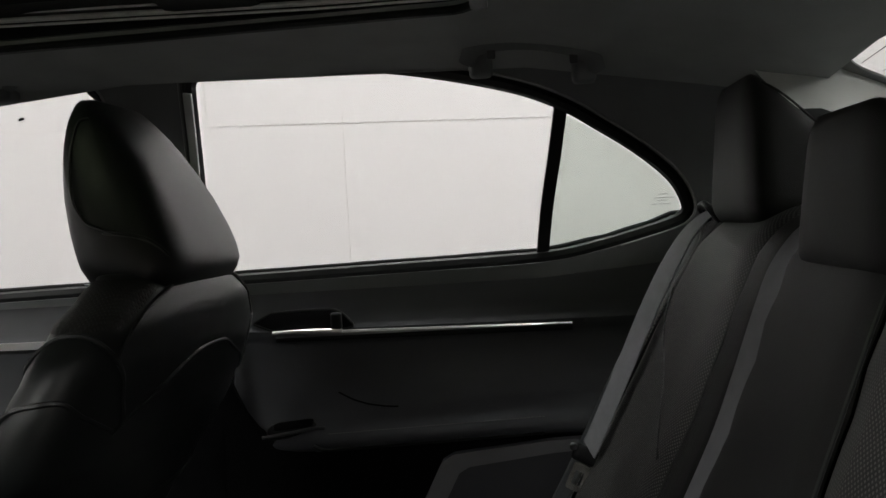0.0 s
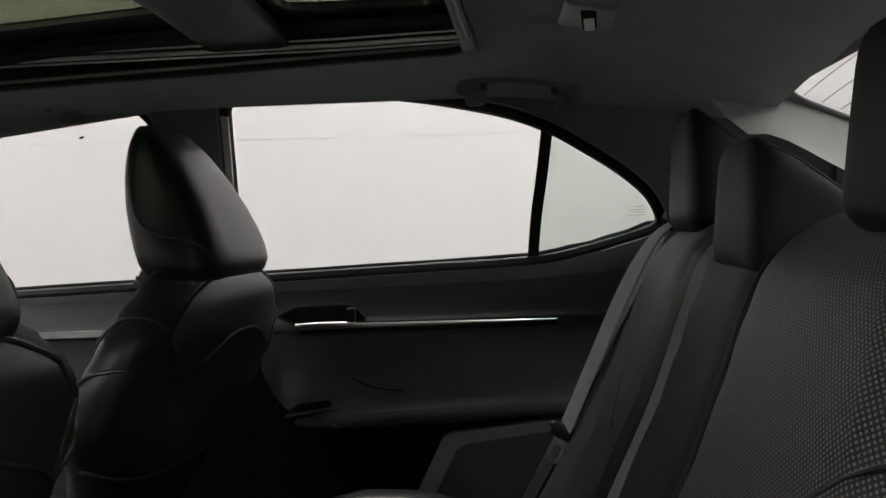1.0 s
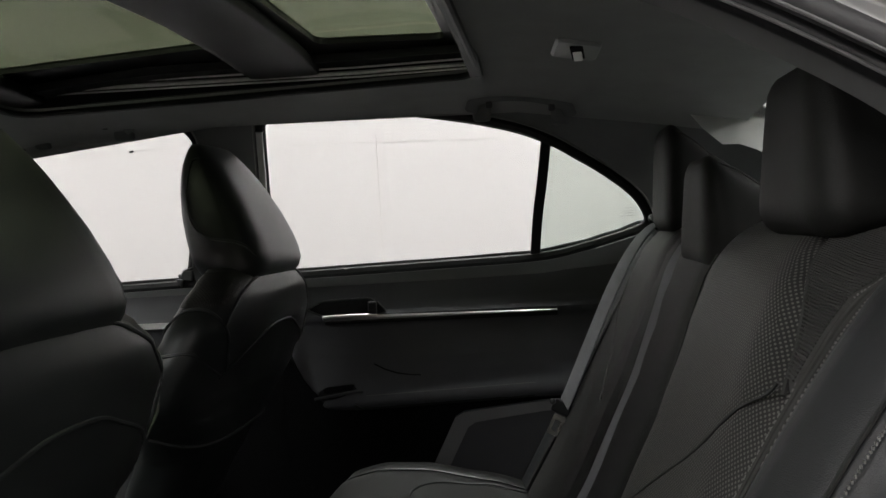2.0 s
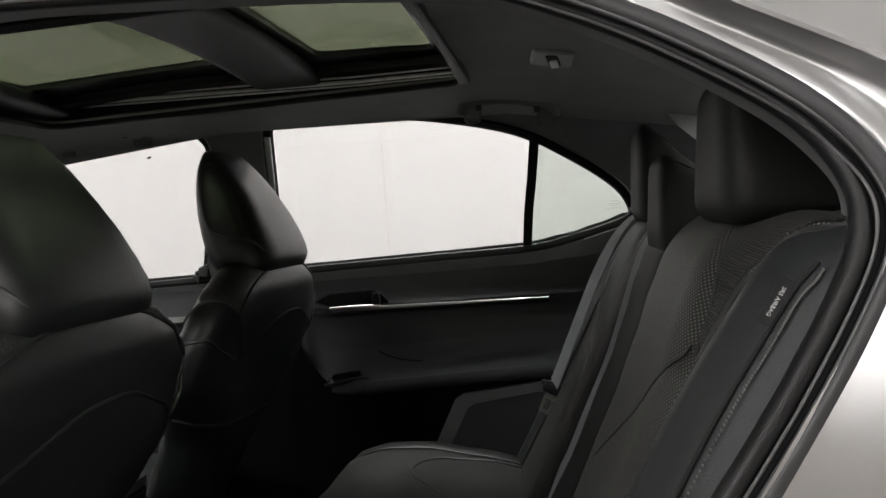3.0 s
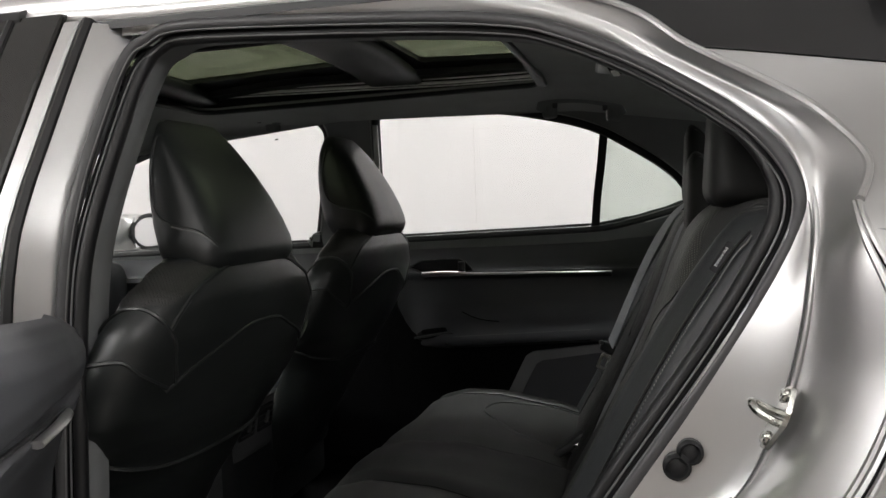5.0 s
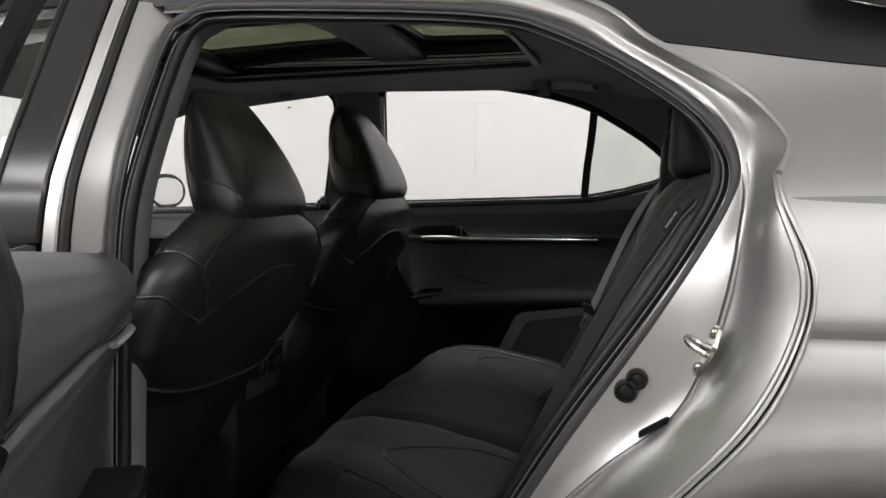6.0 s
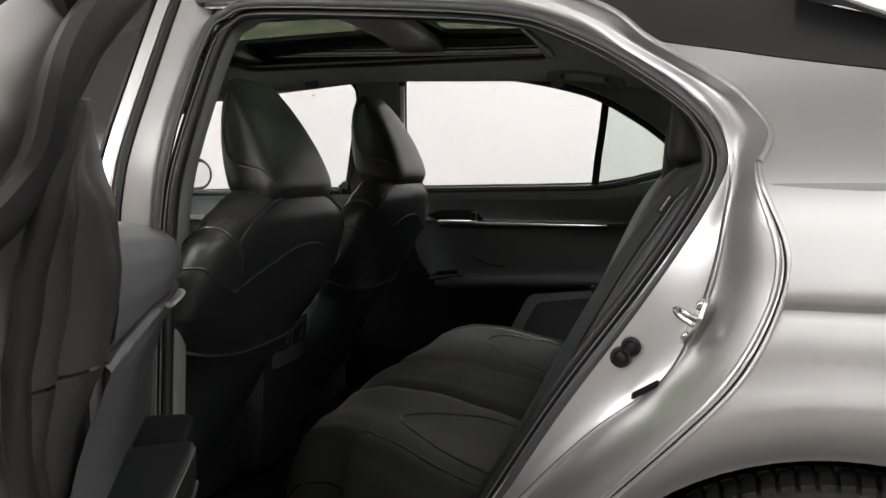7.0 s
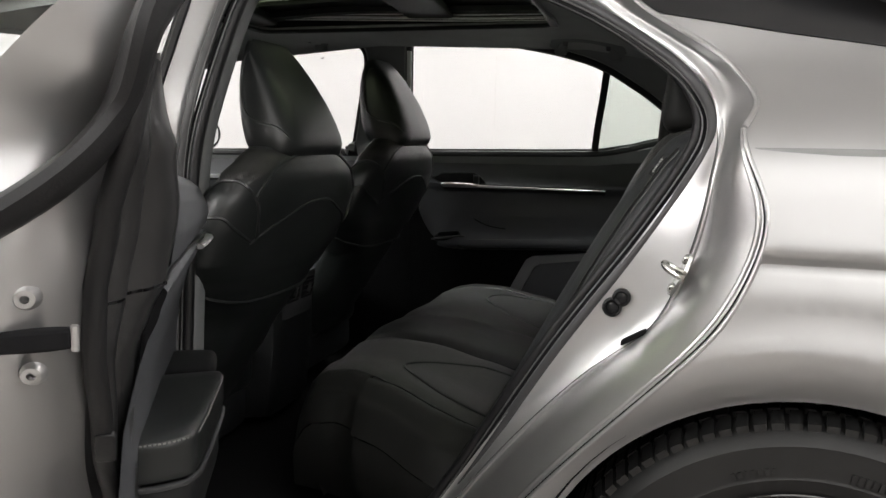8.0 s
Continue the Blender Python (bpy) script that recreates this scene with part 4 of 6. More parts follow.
# the frame from the front of the top rail round to the belt at the rear; the front upright is short and lies before the centre pillar
frame_path = [p for p in grow(rw, 0.014) if p[0] > -0.25 and (p[1] > 1.30 or p[0] > 0.0)]
part("window_surround", sweep([open_side(x, half(z) + 0.010, z) for x, z in frame_path], [(-0.008, -0.012), (0.008, -0.012), (0.008, 0.012), (-0.008, 0.012)], DOOR_N), PLASTIC, door, "black upper window surround", raw=True)
part("window_run", sweep([open_side(x, half(z) + 0.020, z) for x, z in frame_path], ring(0.008, 8), DOOR_N), RUBBER, door, raw=True)
part("window_divider", sweep([open_side(x, half(z) + 0.018, z) for x, z in div_curve], [(-0.012, -0.006), (0.012, -0.006), (0.012, 0.006), (-0.012, 0.006)], DOOR_D), RUBBER, door, raw=True)
# latch: a dark slot with bright lips and its bolts
def on_shut(s_in, z, lift):
    """A point on the flat of the shut face: s_in is how far inwards from the outer skin."""
    x = lerp(z, [(0.735, 0.40), (0.815, 0.470), (0.90, 0.508), (0.965, 0.513)])
    return swung(x - 0.036 - 0.25 * max(0.0, s_in - 0.07) + lift / 0.45, 0.876 - s_in, z)


part("latch_slot", soft_box((0.008, 0.080, 0.015), 0.003, 4, lambda p: on_shut(0.070 + p.y, 0.908 + p.z, p.x + 0.002)), UNDER, door, "dark latch slot", raw=True)
part("latch_lip", sweep([on_shut(0.112, 0.908 + dz, 0.004) for dz in np.linspace(-0.008, 0.009, 6)], ring(0.0028, 8), DOOR_N), JAMB, door, "bright latch lip", raw=True)
for s_in, z in ((0.085, 0.936), (0.085, 0.884), (0.050, 0.886)):
    bolt = bmesh.new()
    rws = [[on_shut(s_in + r * math.cos(a), z + r * math.sin(a), h) for a in np.linspace(0, 2 * math.pi, 16, endpoint=False)]
           for r, h in ((0.0085, 0.000), (0.0080, 0.002), (0.0060, 0.004), (0.0028, 0.0042), (0.0024, 0.001))]
    part("latch_bolt", loft(bolt, rws, close_v=True, caps=True), JAMB, door, "painted latch bolt", raw=True)

# ---- near B-pillar and the shut front door ----
def b_x(z):
    return float(np.interp(z, [0.24, 0.70, 1.0, 1.36], [-0.420, -0.405, -0.388, -0.363]))


def pillar_strip(name, x0, x1, off, mat, owner, label="", zt=1.36, zb=0.24, slant=0.0):
    n = 24
    rows = []
    for k in range(n + 1):
        z = zb + (zt - zb) * k / n
        a, b = b_x(z) + x0, b_x(z) + x1
        y = -(inner_w(z) + off)
        rows.append([(a, y + 0.012, z), (a, y + 0.003, z), (a - 0.003, y, z), (b + 0.003, y - slant, z), (b, y - slant + 0.003, z), (b, y + 0.012, z)])
    return part(name, loft(bmesh.new(), rows), mat, owner, label, raw=True)


pillar_strip("pillar_jamb", -0.028, -0.064, 0.006, JAMB, car, "silver painted centre pillar jamb", zt=1.345, zb=0.93, slant=0.046)
# lower jamb in black: the open door's shade put into its colour
pillar_strip("shaded_lower_jamb", -0.028, -0.073, 0.008, UNDER, car, "lower centre pillar jamb, coloured black for the open door's shade", zt=0.93, slant=0.026)
part("pillar_seal", sweep([(b_x(z) - 0.077, -(inner_w(z) + 0.040), z) for z in np.linspace(0.26, 1.35, 20)], ring(0.011, 8), (1, 0, 0)), RUBBER, car, "black rubber pillar seal", raw=True)
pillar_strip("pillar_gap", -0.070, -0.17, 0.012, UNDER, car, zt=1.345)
front_door = pillar_strip("near_front_door", -0.092, -0.117, 0.046, JAMB, car, "closed front door of the near side", 1.352)
pillar_strip("pillar_applique", -0.119, -0.198, 0.050, APPLIQUE, front_door, "gloss black pillar applique", 1.365, 0.98)
part("window_run", sweep([(b_x(z) - 0.201, -(inner_w(z) + 0.048), z) for z in np.linspace(0.97, 1.36, 14)], ring(0.007, 8), (1, 0, 0)), RUBBER, front_door, raw=True)
part("front_window_glass", sheet([(-1.50, 0.99), (-0.60, 1.005), (-0.565, 1.345), (-0.8, 1.35), (-1.15, 1.28), (-1.4, 1.18)], [], lambda x, z, d: Vector((x, -(inner_w(z) + 0.040 - d), z)), 0.004, 0.08), GLASS, front_door, "clear front door window glass", raw=True)
part("front_door_skin", sheet([(-1.5, 0.25), (-0.51, 0.25), (-0.50, 1.005), (-1.5, 0.985)], [], lambda x, z, d: Vector((x, -(skin(-1.0, min(z, 0.95)) - d), z)), 0.01, 0.06), SILVER, front_door, "silver front door skin", raw=True)
part("front_frame_rail", sweep([(x, -(inner_w(z) + 0.035), z) for x, z in ((-0.55, 1.362), (-0.8, 1.362), (-1.15, 1.29), (-1.42, 1.18), (-1.6, 1.05))], ring(0.018, 8), (0, 1, 0)), BLACK_PAINT, front_door, raw=True)
# ---- sill, floor and bulkheads ----
part("far_sill", soft_box((2.6, 0.12, 0.26), 0.03, 4, lambda p: Vector((-0.70 + p.x, 0.79 + p.y, 0.30 + p.z))), CARPET_AND_SHADE, car, raw=True)
part("sill", soft_box((1.9, 0.14, 0.12), 0.03, 5, lambda p: Vector((-0.80 + p.x, -0.81 + p.y, 0.265 + p.z))), JAMB, car, "silver painted door sill", raw=True)
part("cabin_floor", soft_box((2.9, 1.52, 0.05), 0.02, 3, lambda p: Vector((-0.60 + p.x, 0.08 + p.y, 0.19 + p.z))), CARPET_AND_SHADE, car, "black carpeted cabin floor")
part("rear_bulkhead", soft_box((0.03, 1.30, 0.80), 0.01, 3, lambda p: Vector((0.66 + p.x, p.y, 0.62 + p.z))), CARPET_AND_SHADE, car)
part("front_bulkhead", soft_box((0.06, 1.52, 0.80), 0.02, 3, lambda p: Vector((-1.95 + p.x, p.y, 0.60 + p.z))), CARPET_AND_SHADE, car)
part("parcel_shelf", soft_box((0.80, 1.42, 0.03), 0.012, 4, lambda p: Vector((0.90 + p.x, p.y, 1.015 + p.z))), HEADLINER, car, "dark cloth parcel shelf")
part("dashboard", soft_box((0.48, 1.46, 0.40), 0.10, 7, lambda p: Vector((-1.70 + p.x, p.y, 0.76 + p.z))), PLASTIC, car, "black dashboard seen past the seats")
quarter_in = [(0.44, 0.30), (1.20, 0.30), (1.20, 1.06), (0.90, 1.17), (0.55, 1.295), (0.34, 1.335), (0.38, 1.20), (0.435, 1.13), (0.452, 1.05)]
part("near_pillar_trim", sheet(quarter_in, [], lambda x, z, d: Vector((x, -(inner_w(z) + d), z)), 0.01, 0.06), PILLAR, car, "dark rear pillar trim", raw=True)
part("far_pillar_trim", sheet([(0.74, 0.30), (1.30, 0.30), (1.30, 1.06), (0.95, 1.17), (0.74, 1.25)], [], lambda x, z, d: Vector((x, half(z) - 0.035 + d, z)), 0.02, 0.06), PILLAR, car)


def rear_glass(x, y, d):
    return Vector((x, y, 1.360 - 0.43 * (x - 0.56) - 0.045 * (y / 0.6) ** 2 + d))


part("rear_window", sheet([(0.60, y) for y in np.linspace(0.56, -0.56, 15)] + [(1.25, y) for y in np.linspace(-0.62, 0.62, 9)], [], rear_glass, 0.004, 0.1), GLASS, car, "rear window with fine heating lines")
lines = bmesh.new()
for k in range(18):
    x = 0.640 + 0.034 * k
    w = 0.525 + 0.04 * k / 18
    tube([rear_glass(x, y, -0.003) for y in np.linspace(-w, w, 14)], 0.0008, (1, 0, 0), n=4, bm=lines)
part("heating_lines", lines, PRINT, car, "thin rear window heating lines")
part("rear_window_border", sheet([(0.555, y) for y in np.linspace(0.575, -0.575, 15)] + [(1.27, y) for y in np.linspace(-0.66, 0.66, 9)], [rounded([(0.612, -0.538), (1.20, -0.58), (1.20, 0.58), (0.612, 0.538)], 0.05)], lambda x, y, d: rear_glass(x, y, d - 0.006), 0.004, 0.08), PRINT, car)
pillar_rows = []
for x in np.linspace(0.46, 1.26, 24):
    a = rear_glass(x, 0.558, -0.008)
    zb = max(1.06, lerp(x, [(0.56, 1.288), (0.75, 1.19), (0.95, 1.155), (1.30, 1.05)]))
    b = Vector((x, 0.505, zb - 0.07))
    b = a.lerp(b, min(1.0, 0.35 + (x - 0.46) / 0.10))
    pillar_rows.append([a, a.lerp(b, 0.3) + Vector((0, 0.004, 0.004)), a.lerp(b, 0.7) + Vector((0, 0.004, 0.004)), b])
part("rear_pillar_trim", loft(bmesh.new(), pillar_rows), C_TRIM, car, "grey rear pillar trim beside the rear window")
part("windscreen", sheet([(-1.30, -0.50), (-1.30, 0.50), (-2.0, 0.66), (-2.0, -0.66)], [], lambda x, y, d: Vector((x, y, 1.40 + 0.62 * (x + 1.30) - 0.03 * (y / 0.6) ** 2 + d)), 0.005, 0.1), GLASS, car, "laminated windscreen")
part("sun_visor", soft_box((0.13, 0.36, 0.022), 0.010, 5, lambda p: Vector((-1.20 + p.x, 0.33 + p.y, 1.315 + p.z + 0.35 * p.x))), HEADLINER, car, "folded dark cloth sun visor")
part("near_sun_visor", soft_box((0.13, 0.36, 0.022), 0.010, 5, lambda p: Vector((-1.20 + p.x, -0.33 + p.y, 1.315 + p.z + 0.35 * p.x))), HEADLINER, car)

# door mirror on the far side
mirror = part("door_mirror", soft_box((0.12, 0.24, 0.15), 0.05, 7, lambda p: Vector((-1.66 + p.x - 0.12 * abs(p.z), 0.98 + p.y, 1.025 + p.z * (1 - 0.5 * (p.y + 0.12))))), SILVER, car, "silver door mirror of the far side")
part("mirror_glass", soft_box((0.006, 0.19, 0.115), 0.003, 4, lambda p: Vector((-1.600 + p.x, 0.98 + p.y, 1.025 + p.z * (1 - 0.5 * (p.y + 0.12))))), material("mirror_glass", (0.85, 0.86, 0.87), 0.02, 1.0), mirror)
part("mirror_rim", sweep([(-1.603, 0.98 + 0.105 * math.cos(a), 1.025 + 0.065 * math.sin(a)) for a in np.linspace(0, 2 * math.pi, 28, endpoint=False)], ring(0.008, 8), (1, 0, 0), True), PLASTIC, mirror)

# ---- striker, plugs and wheel ----
ST_C, ST_U, ST_V = Vector((0.414, -0.796, 0.861)), Vector((0.40, 0.0, 0.917)), Vector((0.18, -0.98, 0.05)).normalized()
ST_N = ST_U.cross(ST_V).normalized()
if ST_N.x > 0:
    ST_N = -ST_N


def on_striker(u, v, h):
    return ST_C + ST_U * u + ST_V * v + ST_N * h


plate = rounded([(-0.033, -0.010), (-0.033, 0.004), (-0.004, 0.019), (0.006, 0.019), (0.033, 0.006), (0.033, -0.008), (0.006, -0.014), (-0.010, -0.016)], 0.005, 3)
striker = part("striker_plate", sheet(plate, [], lambda u, v, d: on_striker(u, v, 0.004 - d), 0.005, 0.01), STEEL, car, "zinc plated door striker", raw=True)
loop = curve([on_striker(-0.004, 0.008, 0.0), on_striker(-0.001, 0.008, 0.022), on_striker(0.003, 0.003, 0.029), on_striker(0.006, -0.004, 0.029), on_striker(0.006, -0.009, 0.022), on_striker(0.004, -0.010, 0.0)], 6)
part("striker_loop", tube(loop, 0.0042, ST_U), STEEL, striker, raw=True)
for u in (-0.022, 0.023):
    g = [[on_striker(u + r * math.cos(a), r * math.sin(a) - 0.002, h) for a in np.linspace(0, 2 * math.pi, 14, endpoint=False)] for r, h in ((0.0075, 0.003), (0.0075, 0.006), (0.006, 0.008), (0.003, 0.008), (0.0025, 0.0055))]
    part("striker_bolt", loft(bmesh.new(), g, close_v=True, caps=True), STEEL, striker, raw=True)
for gx, gz, r in ((0.3315, 0.8185, 0.0135), (0.3185, 0.8035, 0.0145)):
    g = bmesh.new()
    rws = [[(gx + rr * math.cos(a), -0.762 - h, gz + rr * math.sin(a)) for a in np.linspace(0, 2 * math.pi, 20, endpoint=False)]
           for rr, h in ((r, 0.0), (r, 0.008), (r * 0.75, 0.012), (r * 0.6, 0.007), (r * 0.25, 0.009))]
    part("rubber_plug", loft(g, rws, close_v=True, caps=True), RUBBER, car, "black rubber plug in the jamb", raw=True)
part("jamb_hole", soft_box((0.036, 0.006, 0.010), 0.004, 6, lambda p: Vector((0.352 + p.x, -0.781 + p.y, 0.764 + p.z + 0.6 * p.x))), UNDER, car, "dark drain hole in the jamb", raw=True)


def lathe(profile, centre, n=64):
    """Turns (radius, outward) rows about a wheel's axle."""
    cx, cy, cz = centre
    profile = [(1.03 * r, o) for r, o in profile]
    rows = [[(cx + r * math.cos(a), cy - o, cz + r * math.sin(a)) for a in np.linspace(0, 2 * math.pi, n, endpoint=False)] for r, o in profile]
    return loft(bmesh.new(), rows, close_v=True)


def wheel(y, s, x=WHEEL_X):
    c = (x, y, WHEEL_Z)
    w = part("wheel", lathe([(0.10, s * 0.02), (0.20, s * 0.01), (0.225, s * 0.06), (0.238, s * 0.098), (0.243, s * 0.103), (0.246, s * 0.098), (0.240, s * 0.08), (0.235, s * -0.09)], c), RIM, car, "gloss black alloy road wheel", raw=True)
    part("tyre", lathe([(0.238, s * 0.085), (0.243, s * 0.104), (0.250, s * 0.109), (0.262, s * 0.113), (0.266, s * 0.1155), (0.270, s * 0.1135), (0.290, s * 0.117), (0.305, s * 0.114), (0.309, s * 0.1145),
                        (0.318, s * 0.107), (0.327, s * 0.095), (0.332, s * 0.075), (0.334, s * 0.04), (0.334, s * -0.06), (0.33, s * -0.1), (0.30, s * -0.117), (0.24, s * -0.10)], c, 96), TYRE, w, "black road tyre", raw=True)
    tread = bmesh.new()
    for k in range(96):
        a = 2 * math.pi * k / 96
        for o0, o1, rr0, rr1 in ((0.060, 0.098, 0.3345, 0.3275), (0.015, 0.052, 0.3348, 0.3345), (-0.04, 0.007, 0.3348, 0.3348), (-0.10, -0.048, 0.329, 0.3345)):
            da, tilt = 0.023, 0.012
            q = []
            for aa, o, rr in ((a - da, o0, rr0), (a + da, o0, rr0), (a + da + tilt, o1, rr1), (a - da + tilt, o1, rr1)):
                q.append([(c[0] + 1.03 * (rr + h) * math.cos(aa), c[1] - s * o, c[2] + 1.03 * (rr + h) * math.sin(aa)) for h in (-0.004, 0.006)])
            lo_v, hi_v = [tread.verts.new(p[0]) for p in q], [tread.verts.new(p[1]) for p in q]
            tread.faces.new(hi_v)
            for i in range(4):
                tread.faces.new((lo_v[i], lo_v[(i + 1) % 4], hi_v[(i + 1) % 4], hi_v[i]))
    part("tread", tread, TYRE, w, smooth=False, raw=True)
    for a0, n, h in ((1.18, 9, 0.012), (1.75, 7, 0.009), (0.72, 6, 0.014)):
        marks = bmesh.new()
        for k in range(n):
            a = a0 + 0.03 * k
            rr = 0.286
            p = [(c[0] + (rr + dr) * math.cos(a + da), c[1] - s * (0.1168 + lift), c[2] + (rr + dr) * math.sin(a + da)) for lift in (-0.004, 0.0012) for dr, da in ((-h / 2, -0.009), (-h / 2, 0.009), (h / 2, 0.009), (h / 2, -0.009))]
            v = [marks.verts.new(q) for q in p]
            for f in ((4, 5, 6, 7), (0, 1, 5, 4), (1, 2, 6, 5), (2, 3, 7, 6), (3, 0, 4, 7)):
                marks.faces.new([v[i] for i in f])
        tagged(part("sidewall_mark", marks, TYRE, w, smooth=False, raw=True), kind="stuff")
    part("rim_lip", sweep([(c[0] + 0.2505 * math.cos(a), c[1] - s * 0.108, c[2] + 0.2505 * math.sin(a)) for a in np.linspace(0, 2 * math.pi, 72, endpoint=False)], ring(0.0022, 6), (0, 1, 0), True), RIM, w, "glossy rim lip", raw=True)
    for k in range(10):
        a = 2 * math.pi * k / 10
        part("spoke", soft_box((0.165, 0.022, 0.026), 0.007, 4, lambda p: Vector((c[0] + (0.135 + p.x) * math.cos(a) - p.z * math.sin(a), c[1] - s * (0.060 + p.y + 0.03 * p.x / 0.08), c[2] + (0.135 + p.x) * math.sin(a) + p.z * math.cos(a)))), RIM, w, raw=True)
    return w


wheel(-0.775, 1)
wheel(0.70, -1)
liner_rows = [[(WHEEL_X + r * math.cos(a), y, WHEEL_Z + r * math.sin(a)) for a in np.linspace(-0.05 * math.pi, 1.05 * math.pi, 36)] for r, y in ((0.386, -0.872), (0.396, -0.86), (0.396, -0.60), (0.05, -0.60))]
part("arch_liner", loft(bmesh.new(), liner_rows), UNDER, car, "black wheel arch liner", raw=True)


# ---- front seats ----
SEAT_ROWS = [(0.36, -0.70, 0.22, 0.11), (0.42, -0.67, 0.25, 0.125), (0.55, -0.605, 0.27, 0.145), (0.62, -0.567, 0.31, 0.152), (0.68, -0.535, 0.41, 0.155), (0.72, -0.515, 0.49, 0.156), (0.76, -0.495, 0.548, 0.155), (0.83, -0.462, 0.555, 0.15),
             (0.885, -0.440, 0.525, 0.14), (0.93, -0.428, 0.46, 0.125), (0.962, -0.424, 0.375, 0.105), (0.985, -0.425, 0.30, 0.08), (0.992, -0.427, 0.22, 0.05)]


def seat_at(z, a):
    """A point of a front seat's back: height z, and the angle a round it, 0 to the rear, 90 to the far side."""
    cx = lerp(z, [(r[0], r[1]) for r in SEAT_ROWS])
    w = lerp(z, [(r[0], r[2]) for r in SEAT_ROWS])
    d = lerp(z, [(r[0], r[3]) for r in SEAT_ROWS])
    e = 2 / 2.7
    c, s = math.cos(a), math.sin(a)
    return Vector((cx + d / 2 * math.copysign(abs(c) ** e, c) + (0.012 * c * c if c > 0 else 0), w / 2 * math.copysign(abs(s) ** e, s), z))


def seat_line(keys, n=8):
    """A seam on the seat's back, from (height, angle in degrees)."""
    return [seat_at(p.x, radians(p.y)) for p in curve([(z, a, 0) for z, a in keys], n)]


LIFT = [0.0]


HEAD = [0.0, 0.0]


def headrest_shape(p):
    # p within 0.13 deep, 0.285 wide, 0.255 high; thin and narrow at the top, its back sloping forwards
    t = (p.z + 0.1275) / 0.255
    f = (p.x + 0.065) / 0.13
    wide = 1 - 0.36 * t ** 1.5
    rear = HEAD[0] - 0.364 - 0.134 * t ** 1.7 - 0.008 * math.exp(-(t / 0.12) ** 2)
    front = HEAD[0] + HEAD[1] - 0.492 - 0.040 * math.sin(math.pi * min(1.0, 0.75 * t))
    bulge = 0.008 * (1 - (p.y / 0.1425) ** 2) * (1 if f > 0.5 else -1)
    return Vector((front + (rear - front) * f + bulge, p.y * wide, 0.952 + (0.276 + LIFT[0]) * t))


def front_seat(y, dx=0.0, dz=0.0, lift=0.0):
    t = thing("front_seat", "black leather front seat with perforated shoulder and stitched seams", "car seat", "front seats")
    SHIFT[0], LIFT[0] = Vector((dx, y, dz)), lift
    zs = [r.x for r in curve([(r[0], 0, 0) for r in SEAT_ROWS], 3)]
    rows = [[seat_at(z, a) for a in np.linspace(0, 2 * math.pi, 40, endpoint=False)] for z in zs]
    back = part("backrest", loft(bmesh.new(), rows, close_v=True, caps=True), LEATHER, t, "black leather backrest")
    for sgn in (1, -1):
        for name, keys in (("shoulder_seam", [(0.985, 10), (0.955, 36), (0.925, 46), (0.888, 49)]),
                           ("bolster_seam", [(0.880, 124), (0.905, 110), (0.920, 96), (0.920, 78), (0.905, 60), (0.885, 49), (0.850, 41), (0.80, 36)]),
                           ("lower_bolster_seam", [(0.80, 125), (0.835, 110), (0.850, 92), (0.850, 72), (0.825, 55), (0.80, 40)])):
            part(name, tube(seat_line([(z, sgn * a) for z, a in keys]), 0.0034, (0, 0.3, 1), n=6), LEATHER_SEAM, back)
        perf = bmesh.new()
        grid = [[seat_at(z, radians(sgn * a)) * 1.0 + Vector((0.0, sgn * 0.0012, 0.0008)) for a in np.linspace(lerp(z, [(0.915, 58), (0.955, 42), (0.98, 28)]), 112, 12)]
                for z in np.linspace(0.924, 0.980, 8)]
        part("perforated_shoulder", loft(perf, grid), PERF_FLAT, back, "perforated leather shoulder")
    arc = [(0.795, -40), (0.820, -30), (0.846, -16), (0.868, -5), (0.868, 5), (0.846, 16), (0.820, 30), (0.795, 40)]
    part("back_seam", tube(seat_line(arc), 0.0032, (0, 0, 1), n=6), LEATHER_SEAM, back)
    hem = [(0.695, -92), (0.675, -70), (0.658, -36), (0.655, 0), (0.658, 36), (0.675, 70), (0.695, 92)]
    part("lower_hem", tube(seat_line(hem), 0.0045, (0, 0, 1), n=6), LEATHER_SEAM, back)
    head = part("headrest", soft_box((0.13, 0.285, 0.255), 0.048, 9, headrest_shape), LEATHER, t, "black leather headrest, narrower at the top")
    for sgn in (1, -1):
        # the side panel's seam runs down its front, turns under it and ends in pale stitching at the rear corner
        upper = curve([Vector((0.030, sgn * 0.139, 0.098)), Vector((-0.005, sgn * 0.142, 0.092)), Vector((-0.030, sgn * 0.142, 0.055)), Vector((-0.036, sgn * 0.142, 0.0)),
                       Vector((-0.026, sgn * 0.142, -0.030)), Vector((-0.004, sgn * 0.1425, -0.042))], 8)
        part("headrest_side_seam", tube([headrest_shape(p) for p in upper], 0.0018, (0, 0, 1), n=6), LEATHER_SEAM, head)
        lower = curve([Vector((-0.004, sgn * 0.1428, -0.042)), Vector((0.017, sgn * 0.1428, -0.046)), Vector((0.040, sgn * 0.1370, -0.052)), Vector((0.0515, sgn * 0.129, -0.062)),
                       Vector((0.0575, sgn * 0.118, -0.076))], 7)
        part("headrest_seam", tube([headrest_shape(p) for p in lower], 0.0011, (0, 0, 1), n=6), LEATHER_SEAM, head)
        dots = bmesh.new()
        for k in range(0, len(lower) - 1):
            q, r = (headrest_shape(v) - Vector((0, 0, 0.0045)) for v in (lower[k], lower[k].lerp(lower[k + 1], 0.55)))
            tube([q, r], 0.0014, (0, 0, 1), n=5, bm=dots)
        part("headrest_stitching", dots, STITCH, head, "pale stitching", smooth=False)
